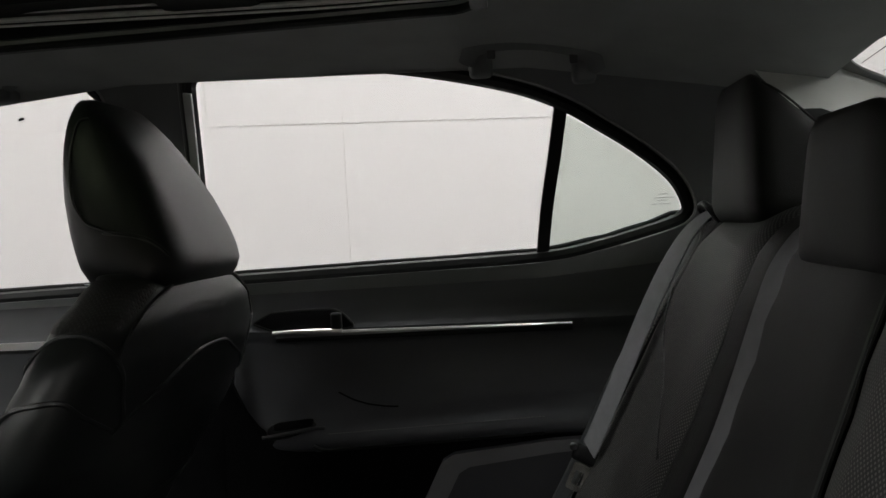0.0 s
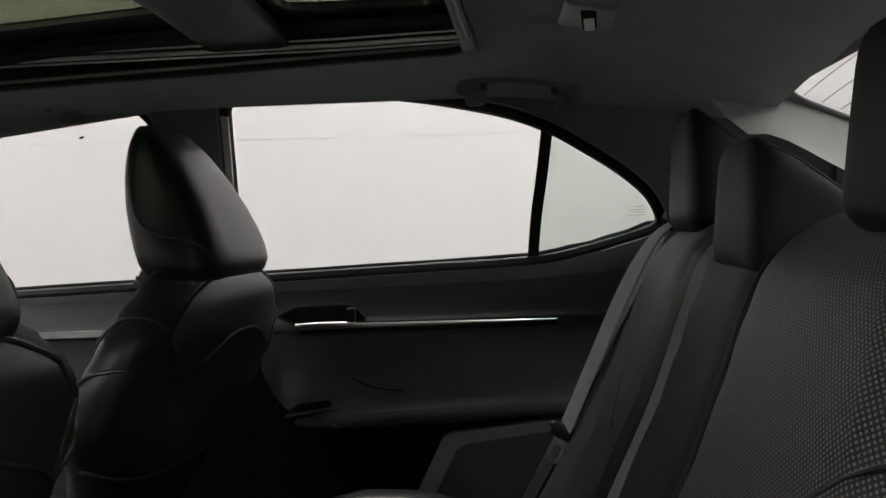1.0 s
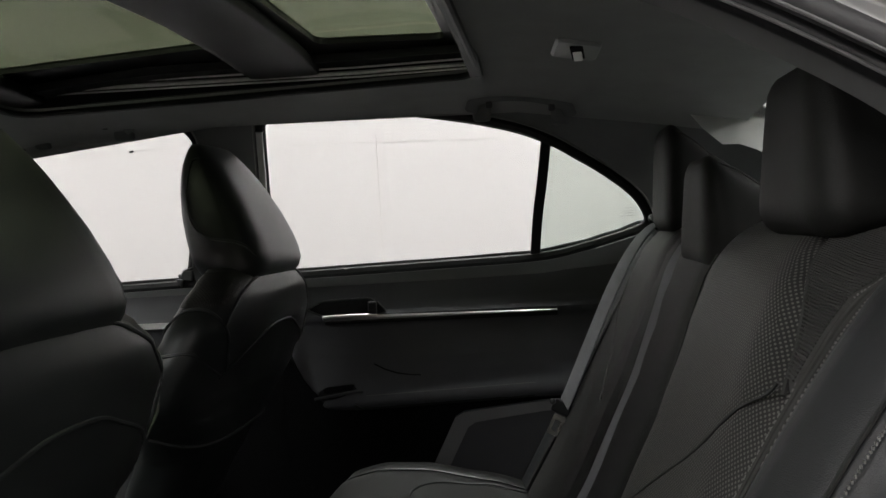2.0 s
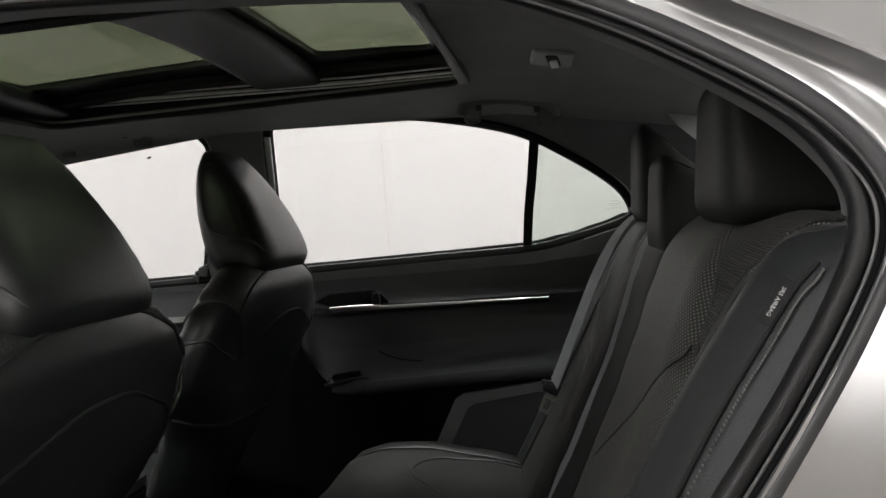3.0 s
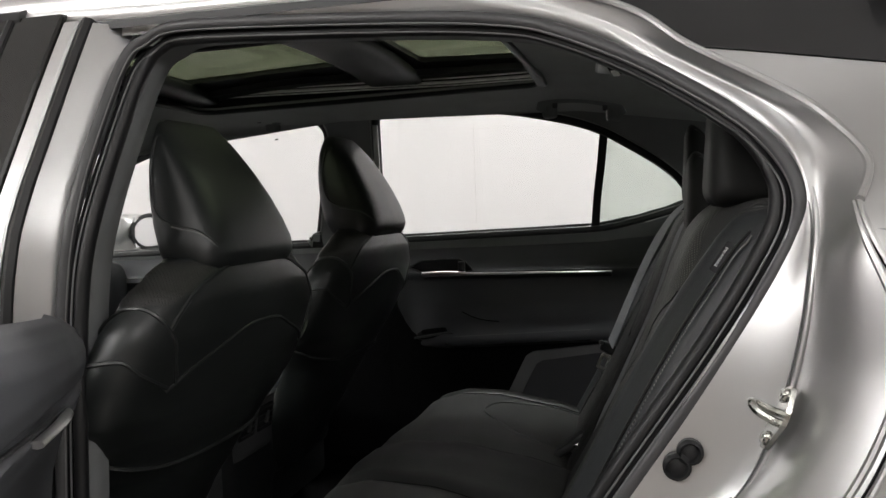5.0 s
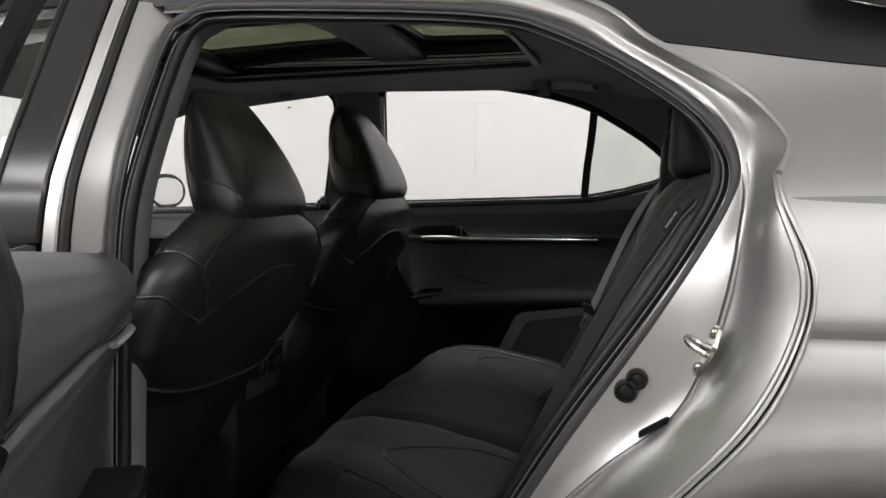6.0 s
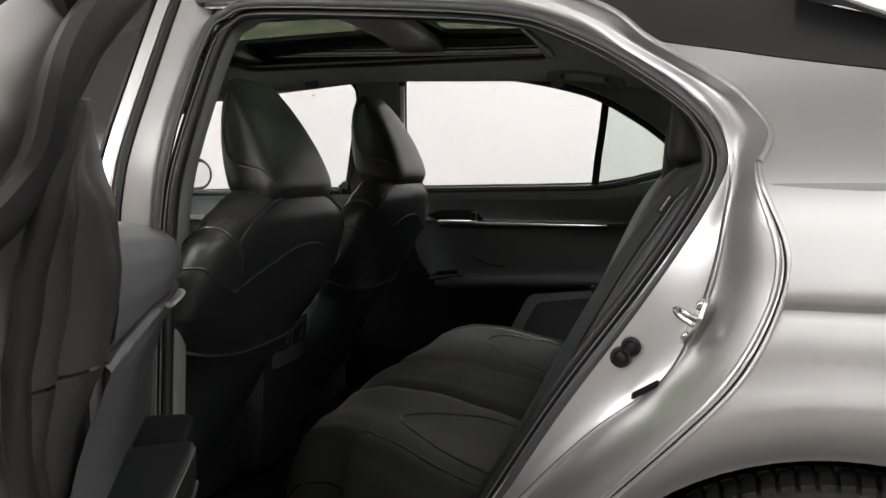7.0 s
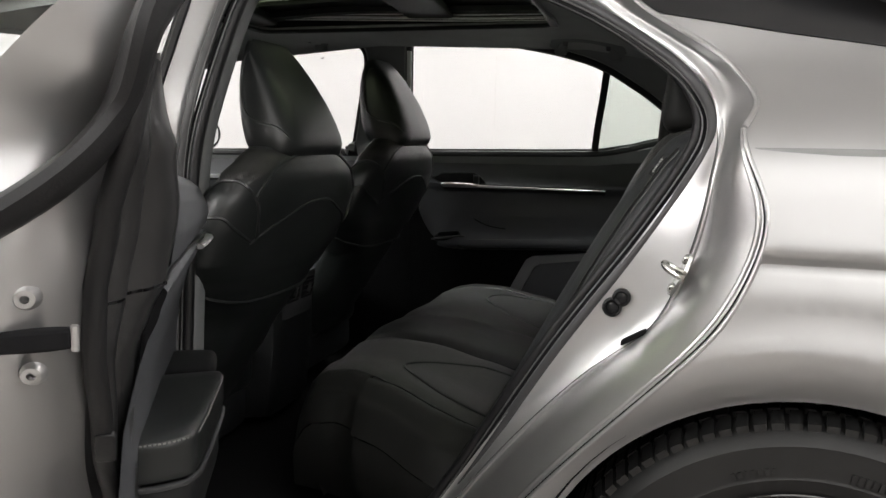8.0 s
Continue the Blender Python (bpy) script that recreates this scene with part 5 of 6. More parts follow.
    part("seat_cushion", soft_box((0.52, 0.50, 0.16), 0.06, 7, lambda p: Vector((-0.92 + p.x, p.y, 0.43 + p.z - 0.12 * p.x))), LEATHER, t, "black leather seat cushion")
    part("seat_base", soft_box((0.46, 0.42, 0.15), 0.03, 4, lambda p: Vector((-0.90 + p.x, p.y, 0.31 + p.z))), PLASTIC, t)
    part("side_shield", soft_box((0.30, 0.03, 0.12), 0.014, 5, lambda p: Vector((-0.80 + p.x, -0.255 + p.y, 0.40 + p.z))), PLASTIC, t)
    return t


HEAD[:] = 0.009, 0.026
front_seat(-0.345, 0.0, 0.016, -0.016)
HEAD[:] = 0.017, 0.0
front_seat(0.345, -0.030, 0.038, 0.0)
SHIFT[0] = Vector((0, 0, 0))

# ---- centre console ----
console = thing("centre_console", "black centre console with rear air vents", "console")
part("body", soft_box((0.85, 0.23, 0.42), 0.04, 7, lambda p: Vector((-1.035 + p.x - 0.10 * max(0, 0.0 - p.z), p.y, 0.455 + p.z))), PLASTIC, console, "black plastic console body")
panel = part("vent_panel", soft_box((0.012, 0.155, 0.125), 0.02, 5, lambda p: Vector((-0.606 + p.x + 0.14 * p.z, p.y, 0.585 + p.z))), PLASTIC_GREY, console, "vent panel")
for sy in (-0.037, 0.037):
    part("vent_well", soft_box((0.008, 0.062, 0.060), 0.008, 4, lambda p: Vector((-0.601 + p.x + 0.14 * (p.z + 0.015), sy + p.y, 0.600 + p.z))), UNDER, panel)
    for k in range(4):
        part("vent_slat", soft_box((0.010, 0.058, 0.003), 0.001, 2, lambda p: Vector((-0.598 + p.x + 0.14 * (0.014 * k - 0.006), sy + p.y, 0.579 + 0.014 * k + p.z + 0.3 * p.x))), PLASTIC, panel)
    part("vent_lever", soft_box((0.010, 0.006, 0.026), 0.002, 3, lambda p: Vector((-0.592 + p.x, sy + p.y + 0.4 * p.z, 0.600 + p.z))), PLASTIC_GREY, panel, "small grey vent lever")

# ---- rear bench ----
bench = thing("rear_bench", "black rear bench in leather and perforated cloth, with three places", "car seat")
BACK = curve([(0.015, 0, 0.43), (0.118, 0, 0.616), (0.203, 0, 0.785), (0.283, 0, 0.925), (0.338, 0, 1.003), (0.382, 0, 1.048), (0.440, 0, 1.066), (0.520, 0, 1.050)], 8)


def back_at(u, y, proud=0.0):
    """A point of the bench's back: u from 0 at the crease to 1 behind the top, y across, proud of the surface."""
    k = max(0.0, min(len(BACK) - 1.001, u * (len(BACK) - 1)))
    i = int(k)
    p = BACK[i].lerp(BACK[i + 1], k - i)
    t = (BACK[i + 1] - BACK[i]).normalized()
    nrm = Vector((-t.z, 0, t.x))
    a = abs(y)
    hollow = lerp(a, [(0.0, 0.060), (0.13, 0.060), (0.17, 0.052), (0.22, 0.048), (0.40, 0.048), (0.50, 0.042), (0.550, 0.034), (0.575, 0.032), (0.592, 0.024), (0.612, 0.024), (0.635, 0.035), (0.652, 0.046), (0.668, 0.066), (0.692, 0.13)])
    inner = lerp(u, [(0.0, 0.9), (0.2, 1.05), (0.33, 0.95), (0.40, 0.75), (0.50, 0.45), (0.60, 0.22), (0.85, 0.15), (1.0, 0.3)])
    outer = lerp(u, [(0.0, 0.9), (0.3, 1.05), (0.50, 1.0), (0.66, 0.85), (0.85, 0.45), (1.0, 0.3)])
    f = max(0.0, min(1.0, (a - 0.44) / 0.13))
    hollow *= inner + (outer - inner) * f * f * (3 - 2 * f)
    q = Vector((p.x, y, p.z)) - nrm * (hollow - proud)
    return Vector((q.x, q.y * (0.9 if y < 0 else 1.0), q.z))


def back_panel(name, y0, y1, u0, u1, mat, label="", puff=0.010, ny=10, nu=34, curve_y=None):
    """One sewn panel of the back, puffed up between its seams."""
    rows = []
    for i in range(nu + 1):
        u = u0 + (u1 - u0) * i / nu
        row = []
        a, b = (y0, y1) if curve_y is None else curve_y(u)
        for j in range(ny + 1):
            s = j / ny
            e = min(1.0, min(s, 1 - s) * 7, min(i, nu - i) * 0.6)
            row.append(back_at(u, a + (b - a) * s, -0.005 + (0.005 + puff * 0.7) * math.sin(e * math.pi / 2)))
        rows.append(row)
    return part(name, loft(bmesh.new(), rows), mat, bench, label)


def back_seam(name, keys, r, mat, n=8, proud=0.001):
    return part(name, tube([back_at(p.x, p.y, proud) for p in curve([(u, y, 0) for u, y in keys], n)], r, (-0.7, 0, 0.6), n=6), mat, bench)


PIPING = vary(material("grey_piping", (0.035, 0.035, 0.034), 0.55), 30, 0.2)
for s, inner_y in ((-1, 0.112), (1, 0.205)):
    inner_edge = [(0.0, 0.555), (0.42, 0.550), (0.56, 0.548), (0.62, 0.553), (0.68, 0.571), (0.735, 0.598), (0.78, 0.622), (0.83, 0.646), (0.88, 0.668), (0.90, 0.675)]
    cloth_edge = [(0.0, 0.547), (0.43, 0.543), (0.465, 0.524), (0.50, 0.510), (0.55, 0.497), (0.60, 0.482), (0.65, 0.464), (0.75, 0.444), (0.90, 0.425)]
    back_panel("side_bolster", 0, 0, 0.0, 0.88, LEATHER_SATIN, "black leather outer bolster", 0.006, 16, curve_y=lambda u: (s * (lerp(u, inner_edge) + 0.003), s * 0.692))
    back_panel("ribbed_panel", 0, 0, 0.46, 0.97, RIBBED, "ribbed grey cloth shoulder panel", 0.005, curve_y=lambda u: (s * (lerp(u, cloth_edge) + 0.003), s * (lerp(u, inner_edge) - 0.003)))
    ribs = bmesh.new()
    for u in np.arange(0.475, 0.90, 0.0056):
        a, b = lerp(u, cloth_edge) + 0.004, lerp(u, inner_edge) - 0.013
        if b - a > 0.012:
            tube([back_at(u, s * (a + (b - a) * k / 7), 0.0038) for k in range(8)], 0.0011, (-0.7, 0, 0.6), n=4, bm=ribs)
    part("cloth_ribs", ribs, RIBBED, bench, "fine raised ribs across the shoulder panel")
    back_panel("perforated_insert", 0, 0, 0.0, 0.90, PERF, "perforated black insert", 0.012, 14, curve_y=lambda u: (s * inner_y, s * (lerp(u, cloth_edge) - 0.003)))
    if s > 0:
        back_panel("inner_panel", 0.138, 0.200, 0.0, 0.93, LEATHER_MATT, "", 0.008)
    back_panel("insert_top", s * inner_y, s * 0.420, 0.905, 1.0, LEATHER_MATT, "", 0.008)
    for off in (-0.004, 0.005):
        back_seam("grey_piping", [(u, s * (lerp(u, inner_edge) + off)) for u in np.linspace(0.05, 0.88, 22)], 0.0022, PIPING, 3, 0.001)
    dots = bmesh.new()
    for off, us in ((-0.010, np.linspace(0.12, 0.87, 104)), (0.011, np.linspace(0.40, 0.87, 68))):
        for a in us:
            tube([back_at(a, s * (lerp(a, inner_edge) + off), 0.0015), back_at(a + 0.0038, s * (lerp(a + 0.0038, inner_edge) + off), 0.0018)], 0.0009, (-0.7, 0, 0.6), n=4, bm=dots)
    part("shoulder_stitching", dots, STITCH, bench, "grey double stitching over the shoulder", smooth=False)
    back_seam("cloth_piping", [(u, s * lerp(u, cloth_edge)) for u in np.linspace(0.46, 0.88, 16)], 0.0026, PIPING, 3, 0.001)
    back_seam("inner_piping", [(u, s * (inner_y - 0.003)) for u in (0.02, 0.45, 0.90)], 0.002, LEATHER_SEAM)
    back_seam("chevron_seam", [(0.27, s * 0.24), (0.33, s * 0.34), (0.38, s * 0.426), (0.43, s * 0.484), (0.455, s * 0.515), (0.47, s * 0.522)], 0.0018, LEATHER_SEAM, proud=0.008)
    back_seam("zip_cord", [(0.0, s * 0.652), (0.35, s * 0.652), (0.60, s * 0.653), (0.72, s * 0.657)], 0.0018, LEATHER_SEAM, proud=0.006)
    teeth = bmesh.new()
    for k in range(150):
        u = 0.02 + 0.70 * k / 150
        yy = s * lerp(u, [(0, 0.659), (0.35, 0.659), (0.6, 0.660), (0.72, 0.664)])
        c = back_at(u, yy, 0.0095)
        box(teeth, (-0.0006, -0.0010, -0.0011), (0.0006, 0.0010, 0.0011), lambda v, c=c: c + v)
    part("zip_stitching", teeth, STITCH, bench, "grey stitching along the bolster", smooth=False)
back_panel("centre_back", -0.106, 0.132, 0.0, 0.90, LEATHER_MATT, "fold-down leather centre panel", 0.006, 12)
back_panel("centre_top", -0.106, 0.132, 0.905, 1.0, LEATHER_MATT, "", 0.008)
part("back_core", soft_box((0.12, 1.26, 0.56), 0.03, 4, lambda p: Vector((0.345 + p.x + 0.56 * p.z, 0.04 + p.y, 0.735 + p.z))), CARPET_AND_SHADE, bench)

# side airbag tag on the near bolster
tag_c, ux = back_at(0.592, -0.649, 0.0085), (back_at(0.635, -0.649, 0.0085) - back_at(0.545, -0.649, 0.0085)).normalized()
uy = back_at(0.592, -0.659, 0.0085) - back_at(0.592, -0.639, 0.0085)
uy = (uy - ux * uy.dot(ux)).normalized()
part("airbag_tag", soft_box((0.040, 0.013, 0.0025), 0.001, 3, lambda p: tag_c + ux * p.x + uy * p.y + ux.cross(uy) * -p.z), TAG, bench, "black woven side airbag tag")


def lettering(name, body, size, origin, right, up, mat, owner, label):
    cu = bpy.data.curves.new(name, "FONT")
    cu.body, cu.size, cu.align_x, cu.align_y, cu.extrude = body, size, "CENTER", "CENTER", 0.0002
    tmp = bpy.data.objects.new(name + "_text", cu)
    scene.collection.objects.link(tmp)
    bpy.context.view_layer.update()
    me = bpy.data.meshes.new_from_object(tmp.evaluated_get(bpy.context.evaluated_depsgraph_get()))
    bpy.data.objects.remove(tmp)
    m = Matrix((right, up, right.cross(up))).transposed().to_4x4()
    me.transform(Matrix.Translation(origin) @ m)
    for v in me.vertices:
        v.co = true(v.co)
    me.materials.clear()
    me.materials.append(mat)
    ob = new(name, me)
    ob.parent = owner
    ob["label"] = label
    return ob


nrm = uy.cross(ux)
if nrm.x > 0:
    nrm = -nrm
lettering("tag_lettering", "SRS AIRBAG", 0.0050, tag_c + nrm * 0.0016, -ux, nrm.cross(-ux), WHITE_INK, bench, "white lettering SRS AIRBAG")

# cushion
def cushion_at(x, y, proud=0.0):
    """Top of the rear cushion."""
    z = lerp(x, [(-0.40, 0.445), (-0.385, 0.478), (-0.35, 0.505), (-0.28, 0.520), (-0.16, 0.518), (-0.02, 0.492), (0.12, 0.455)])
    dish = lerp(abs(y), [(0.0, 0.004), (0.13, -0.002), (0.22, 0.0), (0.38, -0.006), (0.52, 0.004), (0.60, 0.0), (0.66, -0.03), (0.70, -0.08)])
    return Vector((x + 0.03 * (1 if x < -0.2 else 0) * (abs(y) / 0.7) ** 2, y * (lerp(x, [(-0.42, 0.62), (-0.30, 0.67), (-0.15, 0.78), (0.02, 0.90)]) if y < 0 else 1.0), z + dish + proud))


def cushion_panel(name, x0, x1, y0, y1, mat, label="", puff=0.008, nx=26, ny=16):
    rows = []
    for i in range(nx + 1):
        row = []
        for j in range(ny + 1):
            e = min(1.0, min(j, ny - j) * 0.5, min(i, nx - i) * 0.5)
            row.append(cushion_at(x0 + (x1 - x0) * i / nx, y0 + (y1 - y0) * j / ny, -0.004 + (0.004 + puff * 0.5) * math.sin(e * math.pi / 2)))
        rows.append(row)
    return part(name, loft(bmesh.new(), rows), mat, bench, label)


for s in (-1, 1):
    cushion_panel("cushion_bolster", -0.40, 0.12, s * 0.565, s * 0.70, LEATHER_MATT, "", 0.010)
    cushion_panel("cushion_insert", -0.40, 0.12, s * 0.150, s * 0.560, PERF_FLAT, "perforated cushion insert", 0.010)
    for name, keys in (("cushion_seam", [(0.10, s * 0.22), (-0.02, s * 0.245), (-0.10, s * 0.31), (-0.165, s * 0.40), (-0.13, s * 0.47), (-0.03, s * 0.505), (0.10, s * 0.52)]),
                       ("cushion_piping", [(-0.39, s * 0.562), (-0.20, s * 0.562), (0.11, s * 0.562)])):
        part(name, tube([cushion_at(p.x, p.y, 0.006 if name == "cushion_seam" else -0.001) for p in curve([(a, b, 0) for a, b in keys], 8)], 0.0025, (0, 0, 1), n=6), LEATHER_SEAM, bench)
cushion_panel("centre_cushion", -0.40, 0.12, -0.145, 0.145, LEATHER_MATT, "leather centre cushion", 0.016)
front_rows = []
for j in range(29):
    y = -0.70 + 1.40 * j / 28
    top_p = cushion_at(-0.40, y, -0.006)
    y = top_p.y
    front_rows.append([top_p, top_p + Vector((-0.004, 0, -0.02)), top_p + Vector((0.004, 0, -0.07)), Vector((-0.335, y, 0.33)), Vector((-0.30, y, 0.25))])
part("cushion_front", loft(bmesh.new(), front_rows), LEATHER_MATT, bench, "leather cushion front face")
part("cushion_core", soft_box((0.48, 1.00, 0.17), 0.03, 4, lambda p: Vector((-0.125 + p.x, 0.14 + p.y, 0.345 + p.z - 0.06 * p.x))), CARPET_AND_SHADE, bench)
part("cushion_end", soft_box((0.47, 0.05, 0.19), 0.02, 5, lambda p: Vector((-0.13 + p.x, 0.682 + p.y, 0.355 + p.z - 0.10 * p.x))), LEATHER_MATT, bench)
side_rows = []
for k in range(21):
    top_p = cushion_at(-0.40 + 0.52 * k / 20, -0.70, -0.006)
    side_rows.append([top_p, top_p + Vector((0, -0.006, -0.03)), top_p + Vector((0.0, 0.0, -0.09)), Vector((top_p.x + 0.03, top_p.y + 0.03, 0.25))])
part("cushion_side", loft(bmesh.new(), side_rows), LEATHER_MATT, bench)


def rear_headrest(y, z0, x0, high, wide, group="rear headrests"):
    h = thing("rear_headrest", "black leather wedge-shaped rear headrest on the bench", "headrest", group)

    def shape(p):
        t = (p.z + 0.5)
        f = (p.x + 0.5)
        taper = 1 - 0.30 * t ** 1.5
        # the top falls away to the rear
        z = z0 + high * t * (1 - 0.60 * max(0.0, f - 0.06))
        return Vector((x0 + 0.012 * t + f * 0.150 * (1 - 0.12 * t), y + p.y * wide * taper, z))
    part("cushion", soft_box((1.0, 1.0, 1.0), 0.19, 10, shape), LEATHER_MATT, h, "black leather headrest cushion")
    for sgn in (-1, 1):
        part("post", tube([Vector((x0 + 0.055, y + sgn * wide * 0.22, z0 - 0.06)), Vector((x0 + 0.055, y + sgn * wide * 0.22, z0 + 0.03))], 0.006, (1, 0, 0), n=10), PLASTIC, h, "black headrest post")
        ed = [Vector((-0.36, sgn * 0.45, 0.43)), Vector((-0.1, sgn * 0.45, 0.475)), Vector((0.42, sgn * 0.44, 0.46))]
        part("edge_piping", tube([shape(p) for p in curve(ed, 8)], 0.0016, (0, 1, 0.3), n=6), PIPING, h)
    return h


rear_headrest(0.350, 1.040, 0.362, 0.212, 0.225)
rear_headrest(-0.350, 1.048, 0.366, 0.166, 0.200)
rear_headrest(0.0, 0.990, 0.350, 0.172, 0.215)


# ---- seat belts ----
def ribbon(path, wide, across, thick=0.0016):
    return sweep(path, [(-wide / 2, -thick / 2), (wide / 2, -thick / 2), (wide / 2, thick / 2), (-wide / 2, thick / 2)], across)


belt_far = thing("seat_belt", "grey rear seat belt hanging with its tongue over the bench", "seat belt", "rear seat belts")
path = curve([(0.470, 0.525, 1.066), (0.400, 0.520, 1.064), (0.345, 0.510, 1.024), (0.284, 0.492, 0.928), (0.228, 0.488, 0.810), (0.182, 0.500, 0.706), (0.168, 0.508, 0.676)], 6)
turn = [Vector((0.15, 1, 0)).lerp(Vector((-0.39, 0.90, 0.18)), min(1, k / 16)) for k in range(len(path))]
part("webbing", ribbon(path, 0.044, turn), WEBBING, belt_far, "grey woven webbing")
hang, over, face = Vector((-0.42, 0.0, -0.90)).normalized(), Vector((0.90, -0.11, -0.42)).normalized(), Vector((-0.10, -0.99, 0.05)).normalized()
grip_c = Vector((0.190, 0.488, 0.714))
part("tongue_grip", soft_box((0.052, 0.016, 0.026), 0.007, 5, lambda p: grip_c + over * p.x - face * p.y - hang * p.z), PLASTIC, belt_far, "black plastic tongue grip", raw=True)
part("tongue_stop", soft_box((0.012, 0.012, 0.012), 0.005, 4, lambda p: Vector((0.168, 0.486, 0.731)) + p), PLASTIC_GREY, belt_far, raw=True)
t_out = rounded([(-0.013, -0.021), (0.013, -0.021), (0.013, 0.021), (-0.013, 0.021)], 0.004, 3)
t_in = rounded([(-0.0065, -0.012), (0.0065, -0.012), (0.0065, 0.010), (-0.0065, 0.010)], 0.002, 3)
part("tongue", sheet(t_out, [t_in], lambda a, b, d: Vector((0.172, 0.486, 0.683)) + over * a - hang * b - face * d, 0.0025, 0.01), STEEL, belt_far, "steel belt tongue", raw=True)
belt_mid = thing("seat_belt", "grey centre seat belt running down to its buckle", "seat belt", "rear seat belts")
path = curve([(0.430, 0.130, 1.074), *[back_at(u, 0.117, 0.004) for u in (0.76, 0.68, 0.58, 0.50, 0.40, 0.33, 0.24, 0.17)], (0.130, 0.160, 0.515)], 6)
turn = [Vector((-0.17, 0.99, 0.03))] * len(path)
part("webbing", ribbon(path, 0.044, turn), WEBBING, belt_mid, "grey woven webbing")
part("tongue", soft_box((0.030, 0.040, 0.006), 0.002, 4, lambda p: Vector((0.110 + p.x, 0.20 + p.y, 0.505 + p.z + 0.4 * p.x))), STEEL, belt_mid, "bright steel belt tongue")
part("buckle", soft_box((0.075, 0.045, 0.026), 0.008, 5, lambda p: Vector((0.085 + p.x, 0.205 + p.y, 0.495 + p.z + 0.7 * p.x))), PLASTIC, belt_mid, "black belt buckle")
part("release_button", soft_box((0.006, 0.026, 0.012), 0.002, 3, lambda p: Vector((0.048 + p.x, 0.205 + p.y, 0.470 + p.z))), material("red_button_plastic", (0.35, 0.03, 0.025), 0.4), belt_mid, "red release button")
belt_hook = thing("belt_guide", "black belt guide on top of the bench", "belt guide")
part("loop", tube(curve([(0.395, 0.495, 1.045), (0.380, 0.497, 1.066), (0.378, 0.525, 1.074), (0.380, 0.553, 1.066), (0.395, 0.555, 1.045)], 6), 0.006, (1, 0, 0)), PLASTIC, belt_hook)

# ---- lamp and grab handles on the headliner ----
lamp = thing("dome_lamp", "small grey dome lamp on the headliner, switched off", "lamp")
lp_out = rounded([(0.181, 0.112), (0.257, 0.138), (0.251, 0.236), (0.172, 0.212)], 0.010, 4)
lp_mid = [(0.215 + 0.90 * (x - 0.215), 0.174 + 0.90 * (y - 0.174)) for x, y in lp_out]
part("bezel", loft(bmesh.new(), [[Vector((x, y, liner_z(x, y) + 0.002)) for x, y in lp_out], [Vector((x, y, liner_z(x, y) - 0.003)) for x, y in lp_out], [Vector((x, y, liner_z(x, y) - 0.006)) for x, y in lp_mid],
                                [Vector((0.215 + 0.3 * (x - 0.215), 0.174 + 0.3 * (y - 0.174), liner_z(0.215, 0.174) - 0.006)) for x, y in lp_mid]], close_v=True, caps=True), LAMP_BODY, lamp, "grey lamp bezel", smooth=False)
part("switch_well", soft_box((0.022, 0.076, 0.004), 0.0015, 4, lambda p: Vector((0.217 + p.x + 0.1 * p.y, 0.178 + p.y, liner_z(0.217, 0.178 + p.y) - 0.006 + p.z))), UNDER, lamp, "dark switch recess")
part("switch", soft_box((0.015, 0.046, 0.006), 0.002, 4, lambda p: Vector((0.218 + p.x + 0.1 * p.y, 0.190 + p.y, liner_z(0.218, 0.19 + p.y) - 0.009 + p.z))), LENS, lamp, "pale rocker switch")


def grab_handle(x0, x1, zt, drop):
    g = thing("grab_handle", "folded dark grab handle above the window", "grab handle", "roof grab handles")
    def at(t, low):
        x = x0 + (x1 - x0) * t
        z = zt - drop * t - low
        return Vector((x, 0.486 + 0.9 * (1.35 - z) - 0.006 * math.sin(math.pi * t), z))
    part("bar", sweep([at(t, 0.034 * (1 - math.sin(math.pi * min(1, max(0, t))) ** 0.30)) for t in np.linspace(0, 1, 26)], ring(0.009, 10, 0.015), (0, 1, 0.4)), PILLAR, g, "dark plastic handle bar")
    for t in (0.10, 0.90):
        part("mount", soft_box((0.040, 0.030, 0.050), 0.009, 5, lambda p: at(t, 0.030) + Vector((p.x, p.y + 0.016, p.z))), PILLAR, g)
        part("mount_cap", soft_box((0.014, 0.006, 0.026), 0.003, 4, lambda p: at(t + (0.09 if t < 0.5 else -0.09), 0.018) + Vector((p.x, p.y - 0.010, p.z))), PLASTIC_GREY, g)
    return g


grab_handle(0.0, 0.215, 1.362, 0.022)
grab_handle(-1.03, -0.78, 1.366, -0.006)

# ---- printing on the quarter glass, wall joints ----
marks = bmesh.new()
for zz, xs in ((1.098, ((0.345, 0.362),)), (1.091, ((0.336, 0.364), (0.368, 0.373))), (1.086, ((0.342, 0.362),)), (1.079, ((0.330, 0.342), (0.346, 0.366)))):
    for a, b in xs:
        box(marks, (a, -0.0008, zz - 0.0007), (b, 0.0008, zz + 0.0007), lambda v: Vector((v.x, half(v.z) - 0.009 + v.y, v.z)))
speck = bmesh.new()
box(speck, (-0.860, -0.0008, 1.304), (-0.850, 0.0008, 1.308), lambda v: Vector((v.x, half(v.z) - 0.009 + v.y, v.z + 0.25 * (v.x + 0.855))))
part("glass_mark", speck, UNDER, car, "small dark mark on the front door glass", smooth=False)
part("glass_print", marks, PRINT, car, "tiny illegible bars of glass printing", smooth=False)
JOINT = material("grey_wall_joint", (0.69, 0.665, 0.655), 0.9)
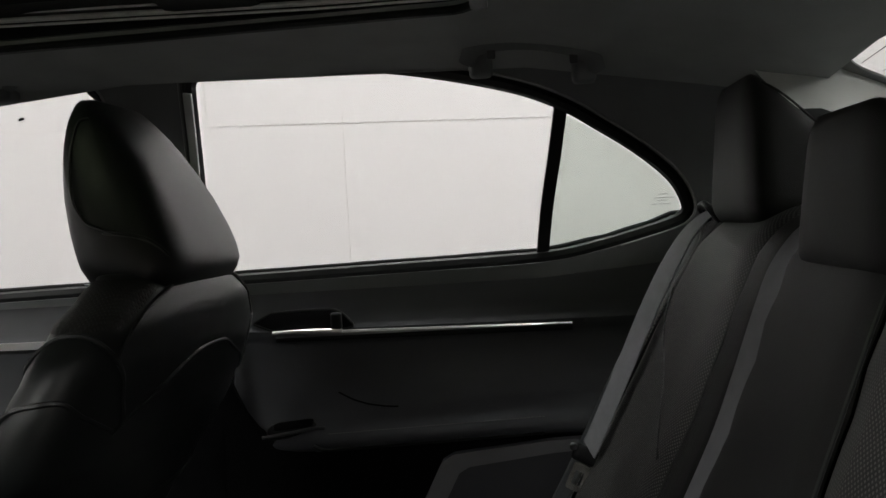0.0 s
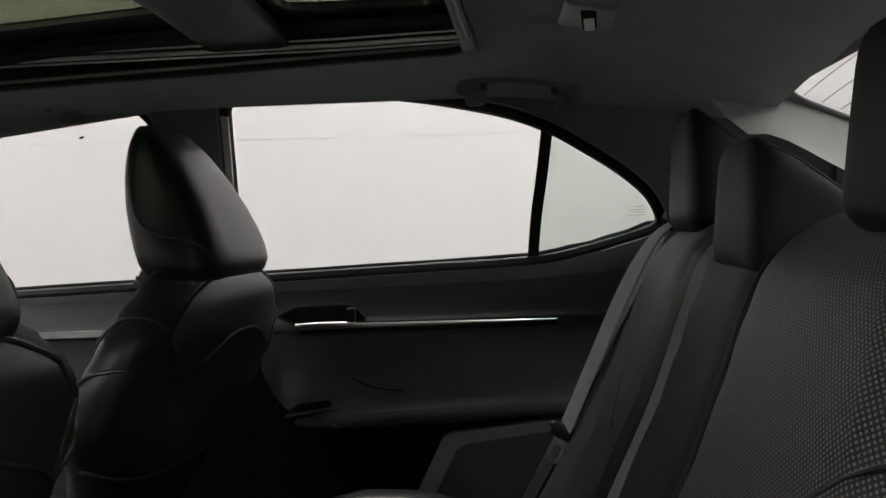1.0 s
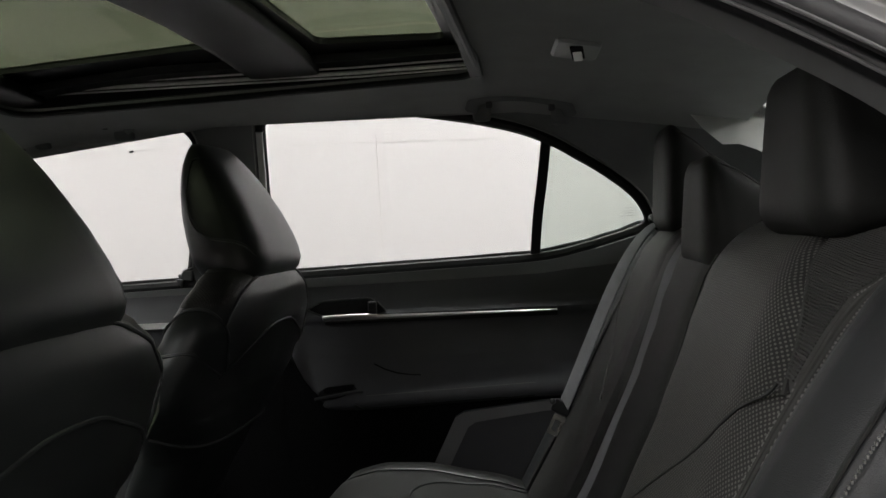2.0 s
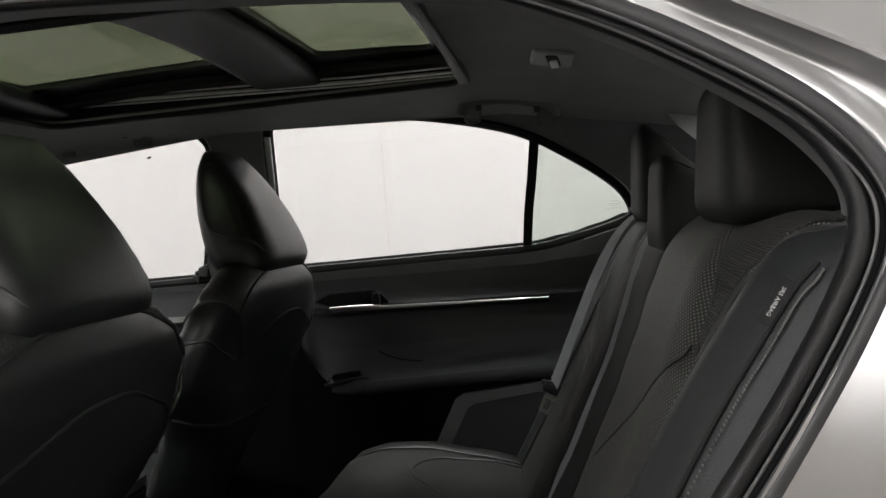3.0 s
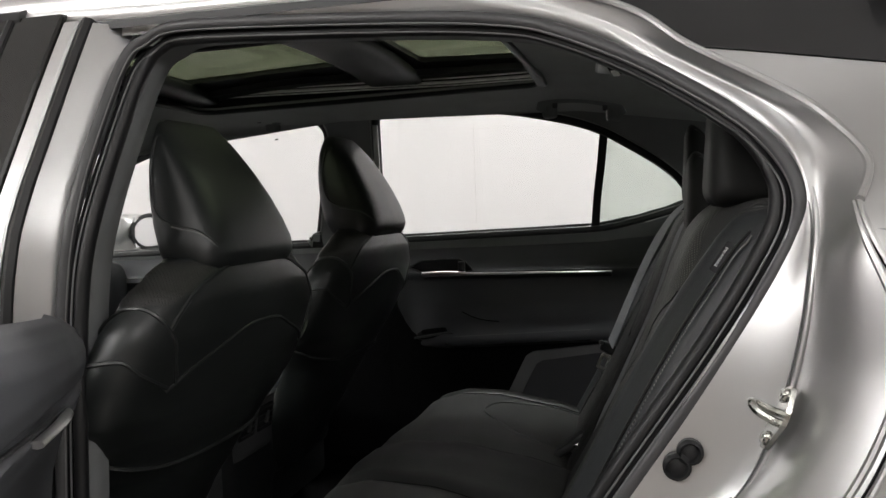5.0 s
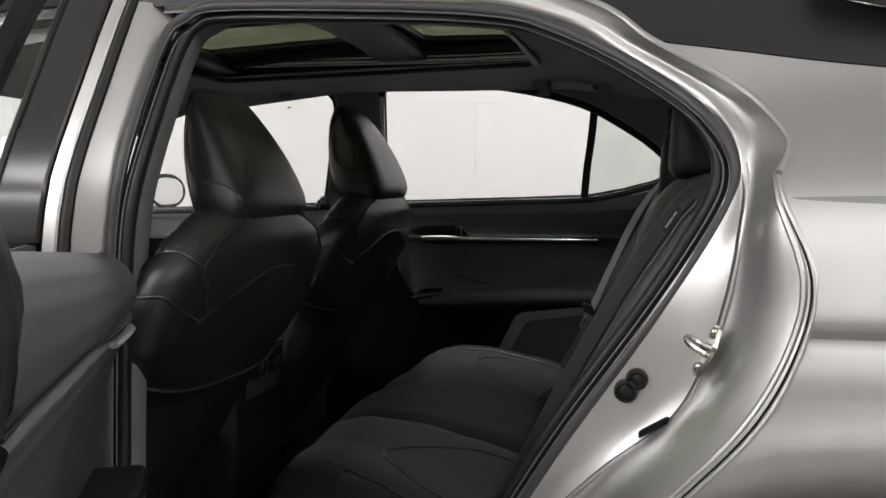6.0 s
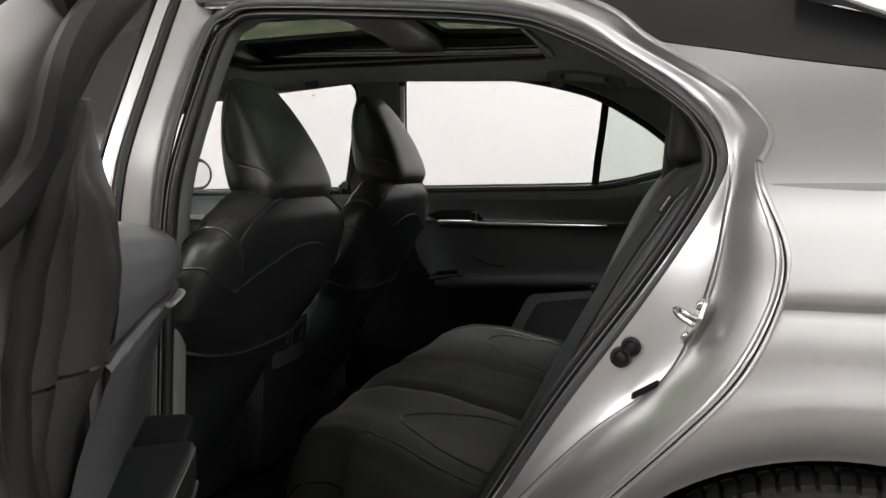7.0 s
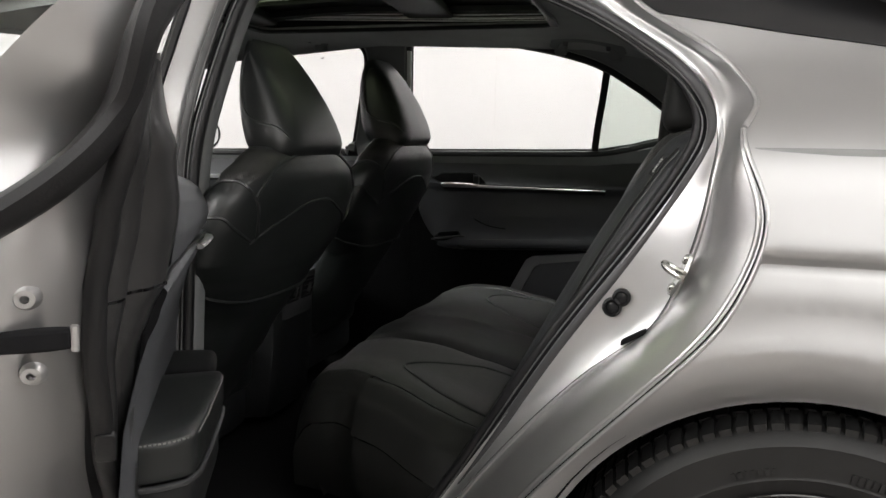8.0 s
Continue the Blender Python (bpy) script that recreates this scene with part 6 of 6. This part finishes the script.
for jx, z0, z1 in ((-0.47, 0.0, 1.47), (-0.95, 1.5, 3.1), (-3.0, 0.0, 3.1), (2.0, 0.0, 3.1)):
    j = part("wall_joint", box(bmesh.new(), (jx - 0.0015, YF - 0.0025, z0), (jx + 0.0015, YF + 0.01, z1)), JOINT, bpy.data.objects["wall_far"], smooth=False, raw=True)
wire = [(x, YF - 0.001, 1.421 - 0.035 * x) for x in (-5.5, 0.0, 5.5)]
part("wall_seam", tube(wire, 0.0010, (0, 1, 0), n=5), JOINT, bpy.data.objects["wall_far"], raw=True)


# ---- the rest of the body, which closes the car round the cabin ----
def side_panel(name, outline, sgn, label, mat=SILVER):
    return part(name, sheet(outline, [], lambda x, z, d: Vector((x, sgn * (skin(x if x > 0 else -1.0, min(z, 1.2)) - 0.004 - d), z)), 0.004, 0.05), mat, car, label, raw=True)


part("far_quarter_panel", sheet(outline, [], lambda x, z, d: Vector((x, skin(x, z) - d, z)), 0.004, 0.04), SILVER, car, "silver rear quarter panel of the far side", raw=True)
part("far_roof_side", sheet(join + [(x, z + 0.0015) for x, z in line[1:]] + upper[::-1] + [(0.05, 1.415), (-0.15, 1.42)], [], lambda x, z, d: Vector((x, skin(x, z) + 0.002 - d, z)), 0.004, 0.04), BLACK_PAINT, car, raw=True)
FRONT_X = -2.13
front_arch = [(FRONT_X + 0.385 * math.cos(a), WHEEL_Z - 0.012 + 0.385 * math.sin(a)) for a in np.linspace(math.pi * 1.04, -0.04 * math.pi, 30)]
wing = [(-2.70, 0.30)] + front_arch + [(-1.505, 0.25), (-1.505, 0.965), (-1.76, 0.96), (-2.2, 0.87), (-2.62, 0.72), (-2.74, 0.58)]
for sgn, name in ((-1, "near_front_wing"), (1, "far_front_wing")):
    side_panel(name, wing, sgn, "silver front wing")
bonnet_rows = []
for x in np.linspace(-1.74, -2.72, 14):
    zt = lerp(x, [(-2.74, 0.70), (-2.6, 0.80), (-2.2, 0.905), (-1.74, 0.975)])
    wt = lerp(x, [(-2.74, 0.70), (-2.4, 0.80), (-1.74, 0.84)])
    bonnet_rows.append([(x, wt * k, zt - 0.05 * abs(k) ** 3 - 0.012 * math.exp(-((abs(k) - 0.6) / 0.15) ** 2)) for k in np.linspace(-1, 1, 21)])
part("bonnet", loft(bmesh.new(), bonnet_rows), SILVER, car, "silver bonnet", raw=True)
part("front_bumper", soft_box((0.30, 1.66, 0.48), 0.12, 7, lambda p: Vector((-2.68 + p.x - 0.10 * (1 - (p.y / 0.83) ** 2), p.y, 0.47 + p.z))), SILVER, car, "silver front bumper", raw=True)
boot_rows = []
for x in np.linspace(1.16, 1.80, 10):
    zt = lerp(x, [(1.16, 1.045), (1.6, 1.02), (1.72, 1.0), (1.80, 0.90)])
    boot_rows.append([(x, 0.72 * k, zt - 0.03 * abs(k) ** 3) for k in np.linspace(-1, 1, 17)])
part("boot_lid", loft(bmesh.new(), boot_rows), SILVER, car, "silver boot lid", raw=True)
part("rear_bumper", soft_box((0.22, 1.70, 0.62), 0.09, 7, lambda p: Vector((1.74 + p.x + 0.06 * (1 - (p.y / 0.85) ** 2), p.y, 0.60 + p.z))), SILVER, car, "silver rear bumper", raw=True)
part("underbody", soft_box((3.9, 1.30, 0.06), 0.02, 3, lambda p: Vector((-0.45 + p.x, p.y, 0.20 + p.z))), UNDER, car, raw=True)
wheel(-0.775, 1, FRONT_X)
wheel(0.775, -1, FRONT_X)
